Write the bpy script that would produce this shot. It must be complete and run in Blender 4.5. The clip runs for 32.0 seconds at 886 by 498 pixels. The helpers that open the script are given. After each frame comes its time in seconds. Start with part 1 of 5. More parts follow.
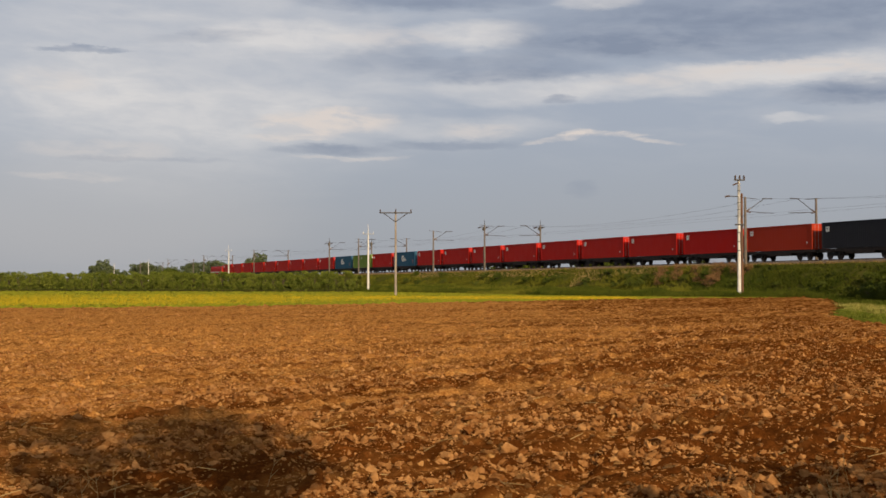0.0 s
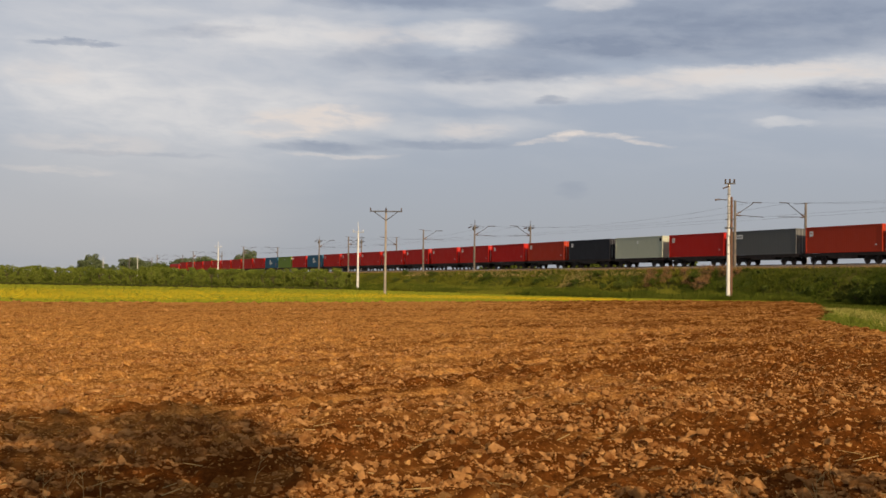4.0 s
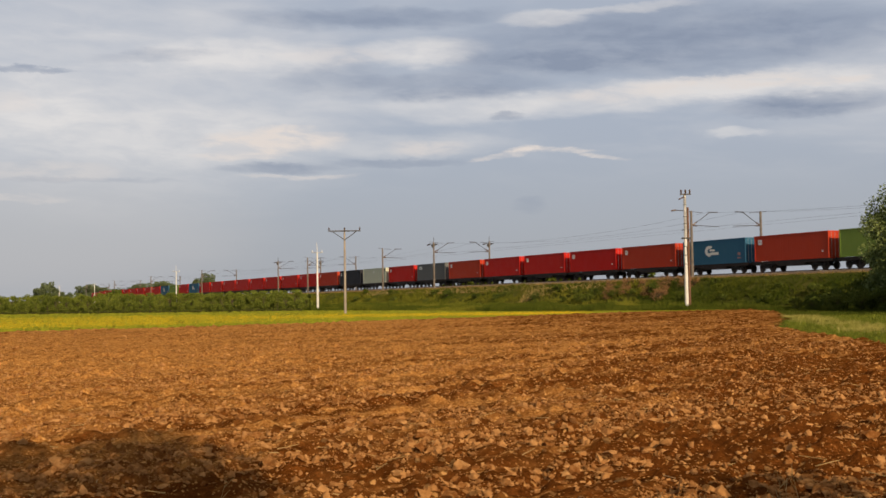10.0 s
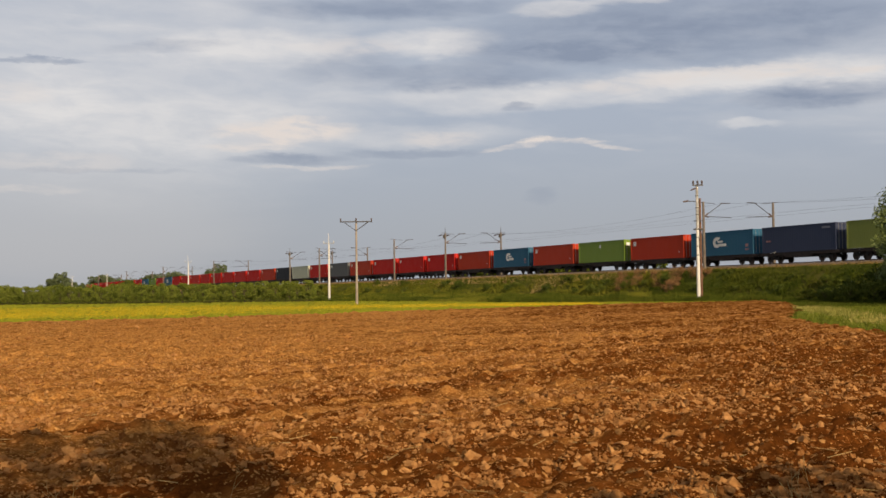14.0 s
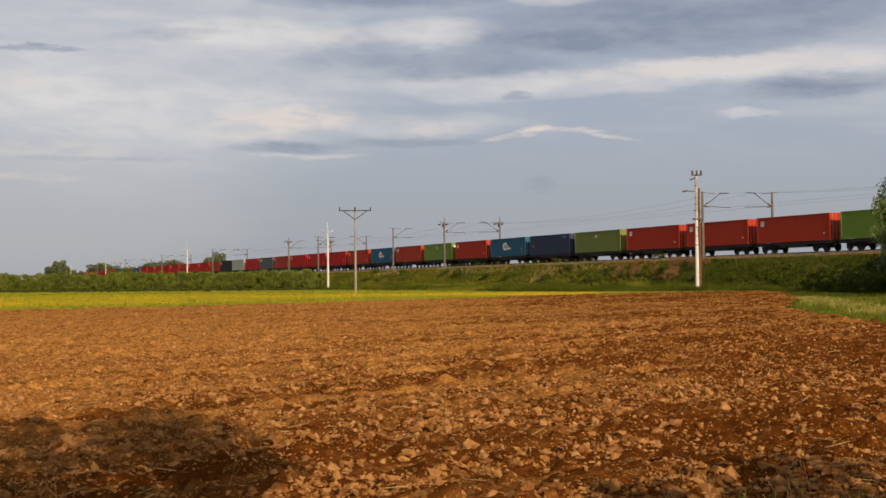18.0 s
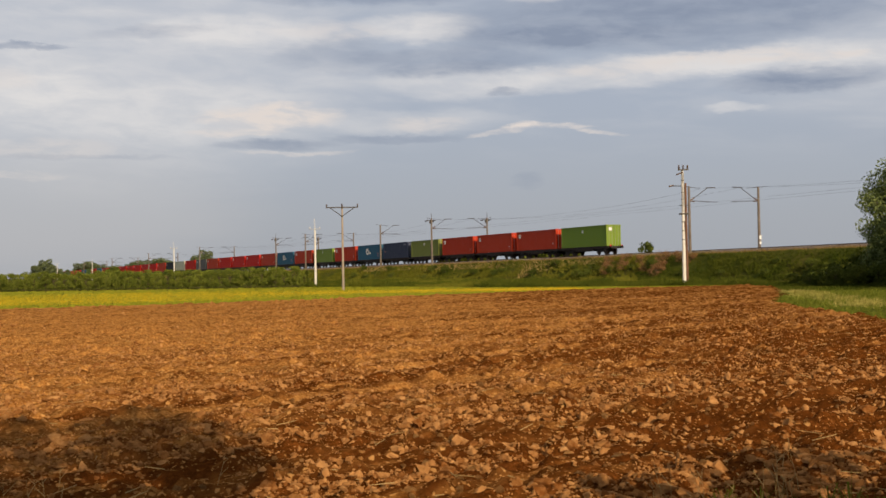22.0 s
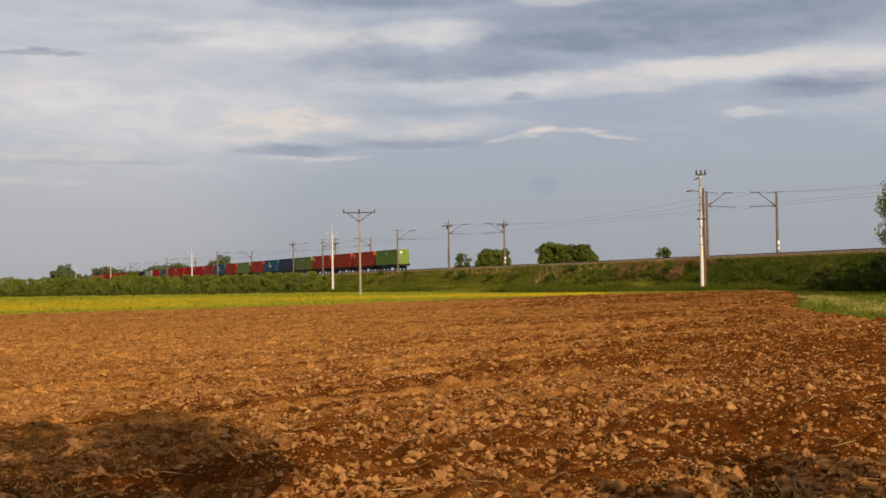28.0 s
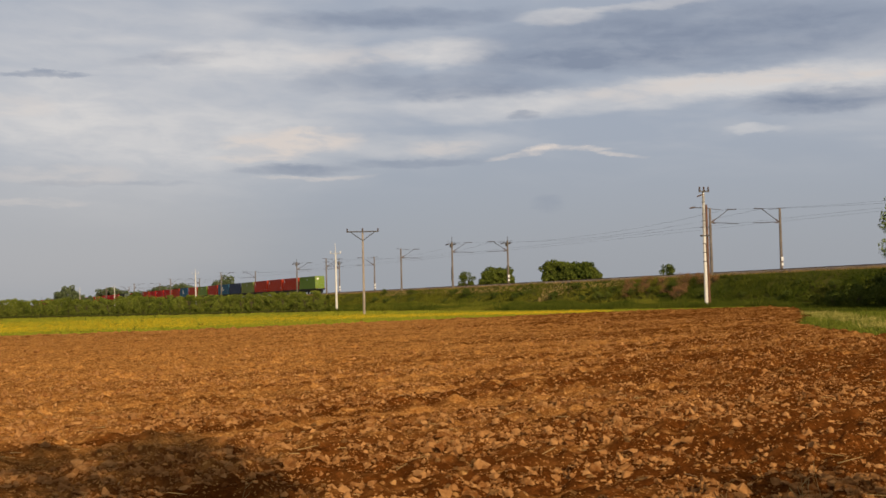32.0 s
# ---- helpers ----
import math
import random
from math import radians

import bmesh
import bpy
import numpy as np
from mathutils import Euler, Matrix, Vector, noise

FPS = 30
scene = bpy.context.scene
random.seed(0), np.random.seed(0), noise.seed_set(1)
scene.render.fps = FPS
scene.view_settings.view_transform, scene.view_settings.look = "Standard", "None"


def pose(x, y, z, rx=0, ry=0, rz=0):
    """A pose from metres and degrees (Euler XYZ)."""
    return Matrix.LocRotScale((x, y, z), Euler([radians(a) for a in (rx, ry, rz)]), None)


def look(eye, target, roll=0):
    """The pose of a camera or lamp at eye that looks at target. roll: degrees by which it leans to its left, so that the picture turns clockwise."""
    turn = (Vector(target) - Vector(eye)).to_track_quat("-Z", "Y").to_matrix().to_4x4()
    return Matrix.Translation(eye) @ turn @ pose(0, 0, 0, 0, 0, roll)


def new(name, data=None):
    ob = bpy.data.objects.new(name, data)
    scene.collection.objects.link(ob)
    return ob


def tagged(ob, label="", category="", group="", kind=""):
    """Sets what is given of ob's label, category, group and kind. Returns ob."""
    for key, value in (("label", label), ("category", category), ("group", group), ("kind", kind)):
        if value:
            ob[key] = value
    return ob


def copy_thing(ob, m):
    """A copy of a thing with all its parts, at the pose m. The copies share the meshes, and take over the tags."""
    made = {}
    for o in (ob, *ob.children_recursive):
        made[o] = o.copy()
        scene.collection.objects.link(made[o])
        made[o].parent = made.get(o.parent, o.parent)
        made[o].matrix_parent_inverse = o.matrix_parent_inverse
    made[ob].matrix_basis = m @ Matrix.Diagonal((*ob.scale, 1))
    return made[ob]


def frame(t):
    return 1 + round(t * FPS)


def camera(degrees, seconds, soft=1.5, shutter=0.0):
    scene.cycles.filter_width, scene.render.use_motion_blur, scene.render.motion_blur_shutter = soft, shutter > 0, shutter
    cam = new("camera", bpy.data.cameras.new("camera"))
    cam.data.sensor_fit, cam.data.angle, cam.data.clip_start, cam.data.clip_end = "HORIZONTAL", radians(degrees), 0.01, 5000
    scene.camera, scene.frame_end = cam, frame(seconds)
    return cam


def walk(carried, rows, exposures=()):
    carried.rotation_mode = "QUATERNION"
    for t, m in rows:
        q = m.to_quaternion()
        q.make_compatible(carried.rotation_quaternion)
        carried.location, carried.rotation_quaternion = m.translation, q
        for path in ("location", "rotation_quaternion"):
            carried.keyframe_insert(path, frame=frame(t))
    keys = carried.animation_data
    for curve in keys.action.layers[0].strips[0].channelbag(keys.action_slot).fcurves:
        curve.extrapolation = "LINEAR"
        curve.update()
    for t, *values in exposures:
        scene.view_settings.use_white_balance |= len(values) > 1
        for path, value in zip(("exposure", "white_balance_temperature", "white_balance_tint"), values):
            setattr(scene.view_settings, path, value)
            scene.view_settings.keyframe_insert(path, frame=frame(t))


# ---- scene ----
# ---------------------------------------------------------------- camera
EYE = 1.7
cam = camera(40.41, 32.0, soft=1.6)
# seconds, yaw, pitch, roll of the camera held by hand at one spot
PATH = [
    (0, 0.000, 1.372, 0.000), (0.5, 0.058, 1.277, 0.329), (1, -0.066, 1.201, 0.166), (1.5, -0.092, 1.010, 0.096),
    (2, -0.132, 0.968, -0.245), (2.5, -0.345, 1.005, -0.514), (3, -0.537, 0.996, -0.708), (3.5, -0.551, 1.224, -0.748),
    (5.5, -0.326, 1.423, -0.968), (6, -0.073, 1.421, 0.080), (6.5, -0.213, 1.567, 0.229), (7, -0.345, 1.663, 0.127),
    (7.5, -0.387, 1.789, -0.018), (8, -0.494, 1.596, -0.248), (8.5, -1.184, 1.722, -0.073), (9, -1.532, 1.844, 0.188),
    (9.5, -2.170, 2.211, 0.789), (10, -2.387, 2.172, 0.844), (10.5, -2.457, 1.602, 0.324), (11, -2.110, 1.270, 0.142),
    (11.5, -1.688, 0.929, -0.233), (12, -1.719, 0.785, -0.080), (12.5, -2.003, 1.031, 0.651), (13, -2.090, 1.295, 0.817),
    (13.5, -2.016, 1.705, 0.812), (14, -1.840, 1.744, 0.778), (14.5, -1.548, 1.455, 1.151), (16.5, -1.751, 1.465, 0.134),
    (17, -1.694, 1.246, 0.166), (17.5, -1.809, 1.127, 0.416), (18, -1.897, 1.223, 0.608), (18.5, -1.994, 1.374, 0.790),
    (19, -2.098, 1.428, 0.970), (19.5, -2.276, 1.189, 1.068), (20, -2.382, 0.905, 0.899), (20.5, -2.408, 0.793, 1.038),
    (21, -2.414, 0.750, 1.109), (21.5, -2.378, 0.796, 1.280), (22, -2.490, 1.038, 0.999), (22.5, -2.076, 1.431, 0.652),
    (23, -1.552, 1.641, 0.429), (23.5, -1.370, 1.711, 0.304), (24, -1.228, 1.678, 0.330), (24.5, -1.319, 1.588, 0.524),
    (25, -1.510, 1.605, 0.653), (25.5, -1.610, 1.604, 0.665), (27.5, -1.670, 1.257, 0.945), (28, -1.678, 1.296, 0.977),
    (28.5, -1.741, 1.371, 0.981), (29, -1.733, 1.458, 1.131), (29.5, -1.742, 1.618, 1.170), (30, -1.792, 1.897, 0.951),
    (30.5, -1.683, 2.078, 1.018), (31, -1.502, 2.153, 1.257), (31.5, -1.465, 2.195, 1.269), (32, -1.499, 2.180, 1.368),
]
walk(cam, [(t, pose(0, 0, EYE, 90 + p, r, y)) for t, y, p, r in PATH],
     exposures=[(0, -0.10), (1, 0.05), (2, 0.03), (3, -0.03), (6, 0.02), (10, 0.02), (11, -0.14), (12, -0.04), (13, 0.02), (14, 0.02), (19, -0.07), (23, 0.02), (25, -0.02), (29, -0.05), (31, -0.09), (32, -0.14)])

# ---------------------------------------------------------------- light
SUN_AZ, SUN_EL = 20.9, 24.0          # degrees right of straight behind the camera, above the horizon
to_sun = Vector((math.sin(radians(SUN_AZ)) * math.cos(radians(SUN_EL)), -math.cos(radians(SUN_AZ)) * math.cos(radians(SUN_EL)), math.sin(radians(SUN_EL))))
sun = new("sun", bpy.data.lights.new("sun", "SUN"))
sun.data.energy, sun.data.angle, sun.data.color = 4.8, radians(0.6), (1.0, 0.79, 0.54)
sun.matrix_world = look(to_sun * 100, (0, 0, 0))


class Nodes:
    """Short hand for a node tree."""

    def __init__(self, tree):
        self.tree = tree
        tree.nodes.clear()

    def add(self, kind, **values):
        n = self.tree.nodes.new(kind)
        for k, v in values.items():
            setattr(n, k, v)
        return n

    def put(self, socket, value):
        if isinstance(value, bpy.types.NodeSocket):
            self.tree.links.new(value, socket)
        elif value is not None:
            socket.default_value = value

    def math(self, op, a, b=None, c=None, clamp=False):
        n = self.add("ShaderNodeMath", operation=op, use_clamp=clamp)
        for i, x in enumerate((a, b, c)):
            self.put(n.inputs[i], x)
        return n.outputs[0]

    def mix(self, fac, a, b, blend="MIX"):
        n = self.add("ShaderNodeMix", data_type="RGBA", blend_type=blend)
        n.clamp_factor = True
        self.put(n.inputs[0], fac), self.put(n.inputs[6], a), self.put(n.inputs[7], b)
        return n.outputs[2]

    def noise(self, vec, scale, detail=4.0, rough=0.55, dist=0.0):
        n = self.add("ShaderNodeTexNoise")
        self.put(n.inputs["Vector"], vec)
        for k, v in (("Scale", scale), ("Detail", detail), ("Roughness", rough), ("Distortion", dist)):
            n.inputs[k].default_value = v
        return n.outputs["Fac"]

    def ramp(self, fac, a, b, lo=0.0, hi=1.0):
        n = self.add("ShaderNodeMapRange", interpolation_type="SMOOTHSTEP")
        self.put(n.inputs[0], fac)
        for i, x in enumerate((a, b, lo, hi)):
            n.inputs[i + 1].default_value = x
        return n.outputs[0]

    def scaled(self, vec, s, rot=(0, 0, 0)):
        """Turned first, then scaled along the turned axes."""
        for scale, turn in (((1, 1, 1), rot), (s, (0, 0, 0))):
            n = self.add("ShaderNodeMapping")
            self.put(n.inputs[0], vec)
            n.inputs["Scale"].default_value, n.inputs["Rotation"].default_value = scale, turn
            vec = n.outputs[0]
        return vec


def rgb(r, g, b):
    return (r, g, b, 1.0)


def make_world():
    world = bpy.data.worlds.new("sky")
    scene.world = world
    world.use_nodes = True
    n = Nodes(world.node_tree)
    sky = n.add("ShaderNodeTexSky", sky_type="NISHITA", sun_disc=False)
    sky.sun_elevation, sky.sun_rotation = radians(SUN_EL), radians(180 - SUN_AZ)
    sky.air_density, sky.dust_density = 1.2, 2.0
    clear = n.mix(1.0, sky.outputs[0], rgb(0.1, 0.1, 0.1), "MULTIPLY")
    way = n.add("ShaderNodeTexCoord").outputs["Generated"]
    sep = n.add("ShaderNodeSeparateXYZ")
    n.put(sep.inputs[0], way)
    az = n.math("ARCTAN2", sep.outputs[0], sep.outputs[1])
    el = n.math("ARCSINE", sep.outputs[2])
    com = n.add("ShaderNodeCombineXYZ")
    n.put(com.inputs[0], az), n.put(com.inputs[1], el)
    flat = com.outputs[0]
    warp = n.noise(n.scaled(flat, (6, 30, 1)), 1.0, 5, 0.6)
    warp2 = n.noise(n.scaled(flat, (9, 34, 1), (0, 0, 0.05)), 1.7, 6, 0.62)
    u = n.math("ADD", az, n.math("MULTIPLY_ADD", warp, 0.07, -0.035))
    v = n.math("ADD", el, n.math("MULTIPLY_ADD", warp2, 0.018, -0.009))

    def bank(cx, cy, w, h, amount, tilt=0.0):
        """One long cloud bank: azimuth, height, half sizes in degrees."""
        du = n.math("SUBTRACT", u, radians(cx))
        dv = n.math("SUBTRACT", n.math("SUBTRACT", v, radians(cy)), n.math("MULTIPLY", du, tilt))
        d = n.math("ADD", n.math("POWER", n.math("DIVIDE", du, radians(w)), 2.0), n.math("POWER", n.math("DIVIDE", dv, radians(h)), 2.0))
        return n.math("MULTIPLY", n.ramp(d, 0.0, 1.8, 1.0, 0.0), amount)

    def banks(rows):
        total = None
        for b in rows:
            x = bank(*b)
            total = x if total is None else n.math("ADD", total, x)
        return total

    # bluish-white veils, blue-grey undersides, cream crests that the low sun reaches
    light = banks(((-12.6, 9.38, 11.0, 5.05, 0.5), (-6.6, 11.25, 4.7, 0.74, 0.5), (1.7, 11.46, 2.9, 0.64, 0.8), (7.4, 12.89, 1.8, 0.37, 0.75), (18.3, 9.47, 6.8, 0.59, 0.5),
                  (-10.5, 7.51, 6.8, 1.33, 0.3), (-17.3, 8.67, 3.1, 1.33, 0.3), (3.3, 8.95, 3.9, 0.8, 0.55), (11.4, 9.19, 6.0, 0.69, 0.7, 0.05), (0.9, 7.1, 3.7, 0.59, 0.4),
                  (16.5, 7.25, 1.3, 0.16, 0.5), (11.4, 13.19, 3.1, 0.21, 0.7), (30, 9, 12, 3, 0.4), (-38, 10, 12, 4, 0.4)))
    dark = banks(((14.0, 11.67, 10.0, 1.46, 0.85), (-0.7, 13.07, 6.0, 0.48, 0.75), (-2.9, 10.27, 2.4, 0.8, 0.35), (2.8, 9.88, 4.5, 0.64, 0.75), (7.4, 10.86, 5.2, 0.53, 0.5),
                  (19.5, 8.4, 3.4, 0.53, 0.95), (5.5, 8.48, 0.8, 0.19, 0.7), (-5.5, 6.06, 2.6, 0.24, 0.6), (0.4, 6.28, 3.1, 0.21, 0.55), (-17.1, 10.29, 2.1, 0.13, 0.75),
                  (-10.8, 11.24, 2.6, 0.32, 0.35, 0.1), (6.5, 4.2, 0.8, 0.32, 0.35), (-13.8, 5.48, 3.9, 0.13, 0.3), (40, 12, 14, 2, 0.6), (-40, 13, 12, 2, 0.5)))
    crest = banks(((-5.5, 7.33, 3.0, 0.5, 1.0), (-4.9, 7.95, 1.2, 0.21, 0.8), (-7.1, 6.71, 2.1, 0.24, 0.6), (1.7, 6.97, 1.6, 0.37, 0.45), (16.0, 9.66, 3.9, 0.32, 0.65),
                  (20.2, 9.42, 2.4, 0.24, 0.6), (7.6, 6.75, 2.0, 0.13, 0.85), (5.2, 6.51, 1.3, 0.16, 0.6, 0.12), (10.3, 6.44, 1.3, 0.11, 0.6, -0.12), (10.6, 9.27, 3.1, 0.37, 0.45),
                  (-17.3, 4.63, 2.4, 0.16, 0.35), (-15.8, 5.82, 3.4, 0.37, 0.3), (-4.5, 5.67, 2.6, 0.11, 0.4), (-18.0, 8.89, 1.6, 0.53, 0.3), (-2.9, 11.31, 2.6, 0.37, 0.3)))
    fine = n.noise(n.scaled(flat, (5, 22, 1), (0, 0, 0.04)), 2.0, 6, 0.52, 0.3)
    tuft = n.noise(n.scaled(flat, (10, 40, 1), (0, 0, 0.06)), 1.0, 5, 0.55, 0.3)
    puff = n.noise(n.scaled(flat, (26, 80, 1), (0, 0, 0.05)), 1.0, 5, 0.6, 0.4)
    light = n.math("MULTIPLY", light, n.math("MULTIPLY", n.ramp(puff, 0.3, 0.65, 0.78, 1.08), n.ramp(el, 0.07, 0.11, 0.9, 1.0)))
    light = n.math("MULTIPLY", light, n.ramp(tuft, 0.28, 0.68, 0.85, 1.08))
    light = n.math("ADD", light, n.math("MULTIPLY", n.ramp(fine, 0.42, 0.75, 0.0, 0.24), n.ramp(el, 0.07, 0.14)), clamp=True)
    high = n.ramp(el, 0.22, 0.7)
    veil = n.mix(n.ramp(el, 0.0, 0.16), rgb(0.38, 0.40, 0.44), rgb(0.395, 0.44, 0.53))
    veil = n.mix(n.ramp(el, 0.3, 0.7), veil, rgb(0.44, 0.385, 0.34))
    cover = n.mix(light, veil, rgb(0.735, 0.71, 0.705))
    dark = n.math("MULTIPLY", dark, n.math("MULTIPLY", n.ramp(fine, 0.3, 0.7, 1.15, 0.7), n.ramp(puff, 0.35, 0.65, 1.1, 0.78)))
    cover = n.mix(dark, cover, rgb(0.252, 0.292, 0.388))
    crest = n.math("MULTIPLY", crest, n.ramp(puff, 0.34, 0.6, 0.3, 1.2), clamp=True)
    cover = n.mix(crest, cover, rgb(0.76, 0.68, 0.635))
    cover = n.mix(bank(*(-16.3, 2.86, 9.2, 2.93, 0.28)), cover, rgb(0.66, 0.62, 0.60))
    full = n.mix(n.math("MULTIPLY_ADD", high, -0.25, 0.94), clear, cover)
    back = n.add("ShaderNodeBackground")
    n.put(back.inputs[0], full)
    back.inputs[1].default_value = 1.0
    out = n.add("ShaderNodeOutputWorld")
    n.put(out.inputs[0], back.outputs[0])


make_world()


# ---------------------------------------------------------------- materials
def surface(name, build, rough=0.8, metal=0.0, bump=None, spec=0.5):
    """build(n) gives the base colour and, if any, the relief."""
    m = bpy.data.materials.new(name)
    m.use_nodes = True
    n = Nodes(m.node_tree)
    b = n.add("ShaderNodeBsdfPrincipled")
    out = n.add("ShaderNodeOutputMaterial")
    n.put(out.inputs[0], b.outputs[0])
    b.inputs["Metallic"].default_value, b.inputs["Specular IOR Level"].default_value = metal, spec
    got = build(n)
    colour, relief = got[0], got[1]
    n.put(b.inputs["Base Color"], colour)
    n.put(b.inputs["Roughness"], got[2] if len(got) > 2 else rough)
    if relief is not None:
        bp = n.add("ShaderNodeBump")
        bp.inputs["Distance"].default_value = bump or 0.02
        bp.inputs["Strength"].default_value = 0.8
        n.put(bp.inputs["Height"], relief)
        n.put(b.inputs["Normal"], bp.outputs[0])
    return m


def here(n):
    return n.add("ShaderNodeTexCoord").outputs["Object"]


def chance(n):
    return n.add("ShaderNodeObjectInfo").outputs["Random"]


def island(n):
    return n.add("ShaderNodeNewGeometry").outputs["Random Per Island"]


def two(a, b, scale, fine=9.0, amount=0.35, rough=0.85, bump=0.01):
    """A plain surface with variation at two scales."""
    def build(n):
        p = here(n)
        big, small = n.noise(p, scale, 3), n.noise(p, scale * fine, 4, 0.6)
        c = n.mix(n.ramp(big, 0.3, 0.7), a, b)
        c = n.mix(n.math("MULTIPLY", n.ramp(small, 0.35, 0.75), amount), c, tuple(x * 0.55 for x in a[:3]) + (1,))
        return c, small
    return build


def paint(colour, fade):
    """Container paint: chalked, streaked down from the rails, with rust specks, a little different on each one."""
    def build(n):
        p = here(n)
        c = n.mix(n.math("MULTIPLY", chance(n), 0.75), colour, fade)
        streak = n.noise(n.scaled(p, (6, 6, 0.35)), 1.0, 4, 0.6)
        c = n.mix(n.ramp(streak, 0.5, 0.8, 0.0, 0.35), c, tuple(x * 0.6 for x in colour[:3]) + (1,))
        cloud = n.noise(p, 0.7, 3)
        c = n.mix(n.ramp(cloud, 0.45, 0.75, 0.0, 0.3), c, fade)
        rust = n.noise(p, 5.0, 6, 0.7)
        c = n.mix(n.ramp(rust, 0.66, 0.74, 0.0, 0.7), c, rgb(0.12, 0.05, 0.025))
        return c, rust, n.ramp(cloud, 0.2, 0.8, 0.5, 0.72)
    return build


M = {}


def lumps(n, p, scale, share):
    """Crumbs of soil: a mask of those that lie dry on top, and a shade of its own for each."""
    cell = n.add("ShaderNodeTexVoronoi")
    n.put(cell.inputs["Vector"], p)
    cell.inputs["Scale"].default_value = scale
    sep = n.add("ShaderNodeSeparateColor")
    n.put(sep.inputs[0], cell.outputs["Color"])
    there = n.math("LESS_THAN", sep.outputs[0], share)
    return n.math("MULTIPLY", there, n.ramp(cell.outputs["Distance"], 0.24, 0.38, 1.0, 0.0)), sep.outputs[1]


def soil(n):
    """Dry pale crumbs over darker moist soil, in bands along the harrow's way, with shade painted into gaps and
    furrows.
    """
    p = here(n)
    wide = n.noise(n.scaled(p, (0.035, 0.2, 1), (0, 0, radians(-43))), 1.0, 4, 0.55)
    band = n.noise(n.scaled(p, (0.10, 0.62, 1), (0, 0, radians(-44))), 1.0, 4, 0.55)
    streak = n.noise(n.scaled(p, (0.26, 2.5, 1), (0, 0, radians(-41))), 1.0, 5, 0.6)
    crumb = n.noise(p, 15, 7, 0.78)
    sep = n.add("ShaderNodeSeparateXYZ")
    n.put(sep.inputs[0], p)
    # Tone by place: darker near and to the right, paler out to 38 m.
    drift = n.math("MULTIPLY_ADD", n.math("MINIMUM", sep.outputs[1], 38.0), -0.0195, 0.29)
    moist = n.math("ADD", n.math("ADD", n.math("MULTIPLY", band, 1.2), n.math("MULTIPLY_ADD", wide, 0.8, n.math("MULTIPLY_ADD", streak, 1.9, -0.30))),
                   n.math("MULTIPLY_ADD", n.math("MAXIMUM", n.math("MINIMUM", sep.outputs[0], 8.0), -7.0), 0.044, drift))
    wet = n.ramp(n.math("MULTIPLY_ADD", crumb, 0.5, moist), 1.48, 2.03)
    furrow_shade = n.noise(n.scaled(p, (0.22, 3.0, 1), (0, 0, radians(-43))), 1.0, 5, 0.65)
    dry = n.mix(n.ramp(crumb, 0.36, 0.64), rgb(0.22, 0.078, 0.016), rgb(0.60, 0.285, 0.076))
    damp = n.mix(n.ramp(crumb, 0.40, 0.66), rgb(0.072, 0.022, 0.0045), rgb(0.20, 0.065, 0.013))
    # Dark specks: the shade in gaps between crumbs, put into the colour.
    gap_shade = n.ramp(n.noise(n.scaled(p, (5, 11, 8)), 1.0, 4, 0.6), 0.57, 0.66, 0.0, 0.55)
    base = n.mix(n.math("MULTIPLY", gap_shade, 0.75), n.mix(wet, dry, damp), rgb(0.062, 0.0185, 0.0035))
    # Furrow shading painted as dark lines, at three widths down to the rows.
    base = n.mix(n.ramp(furrow_shade, 0.54, 0.64, 0.0, 0.55), base, rgb(0.085, 0.026, 0.005))
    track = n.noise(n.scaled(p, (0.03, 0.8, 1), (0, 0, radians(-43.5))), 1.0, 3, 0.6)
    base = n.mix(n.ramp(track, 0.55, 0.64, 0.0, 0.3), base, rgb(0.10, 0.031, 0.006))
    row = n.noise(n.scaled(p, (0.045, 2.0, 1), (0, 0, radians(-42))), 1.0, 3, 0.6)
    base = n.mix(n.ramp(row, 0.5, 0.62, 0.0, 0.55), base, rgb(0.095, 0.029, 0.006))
    bend = n.add("ShaderNodeVectorMath", operation="MULTIPLY_ADD")
    stir = n.add("ShaderNodeTexNoise")
    n.put(stir.inputs["Vector"], p)
    stir.inputs["Scale"].default_value = 22.0
    n.put(bend.inputs[0], stir.outputs["Color"]), n.put(bend.inputs[2], p)
    bend.inputs[1].default_value = (0.06, 0.06, 0.06)
    share = n.ramp(wet, 0.0, 1.0, 0.85, 0.22)
    relief = n.math("MULTIPLY", n.noise(p, 24, 7, 0.75), 0.8)
    for scale in (11.0, 27.0):
        mask, shade = lumps(n, bend.outputs[0], scale, share)
        base = n.mix(n.math("MULTIPLY", mask, 0.85), base, n.mix(n.math("MULTIPLY_ADD", crumb, 0.6, n.math("MULTIPLY", shade, 0.6)), rgb(0.24, 0.092, 0.02), rgb(0.74, 0.395, 0.128)))
        relief = n.math("MULTIPLY_ADD", mask, 5.0 / scale, relief)
    return base, relief


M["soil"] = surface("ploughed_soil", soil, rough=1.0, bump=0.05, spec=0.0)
M["clod"] = surface("dry_clod", lambda n: (
    n.mix(n.math("ADD", n.math("MULTIPLY", island(n), 0.7), n.math("MULTIPLY_ADD", n.noise(here(n), 25, 4), 0.9, -0.4)), rgb(0.17, 0.060, 0.014), rgb(0.56, 0.295, 0.108)),
    n.noise(here(n), 45, 4, 0.7)), rough=1.0, bump=0.02, spec=0.0)
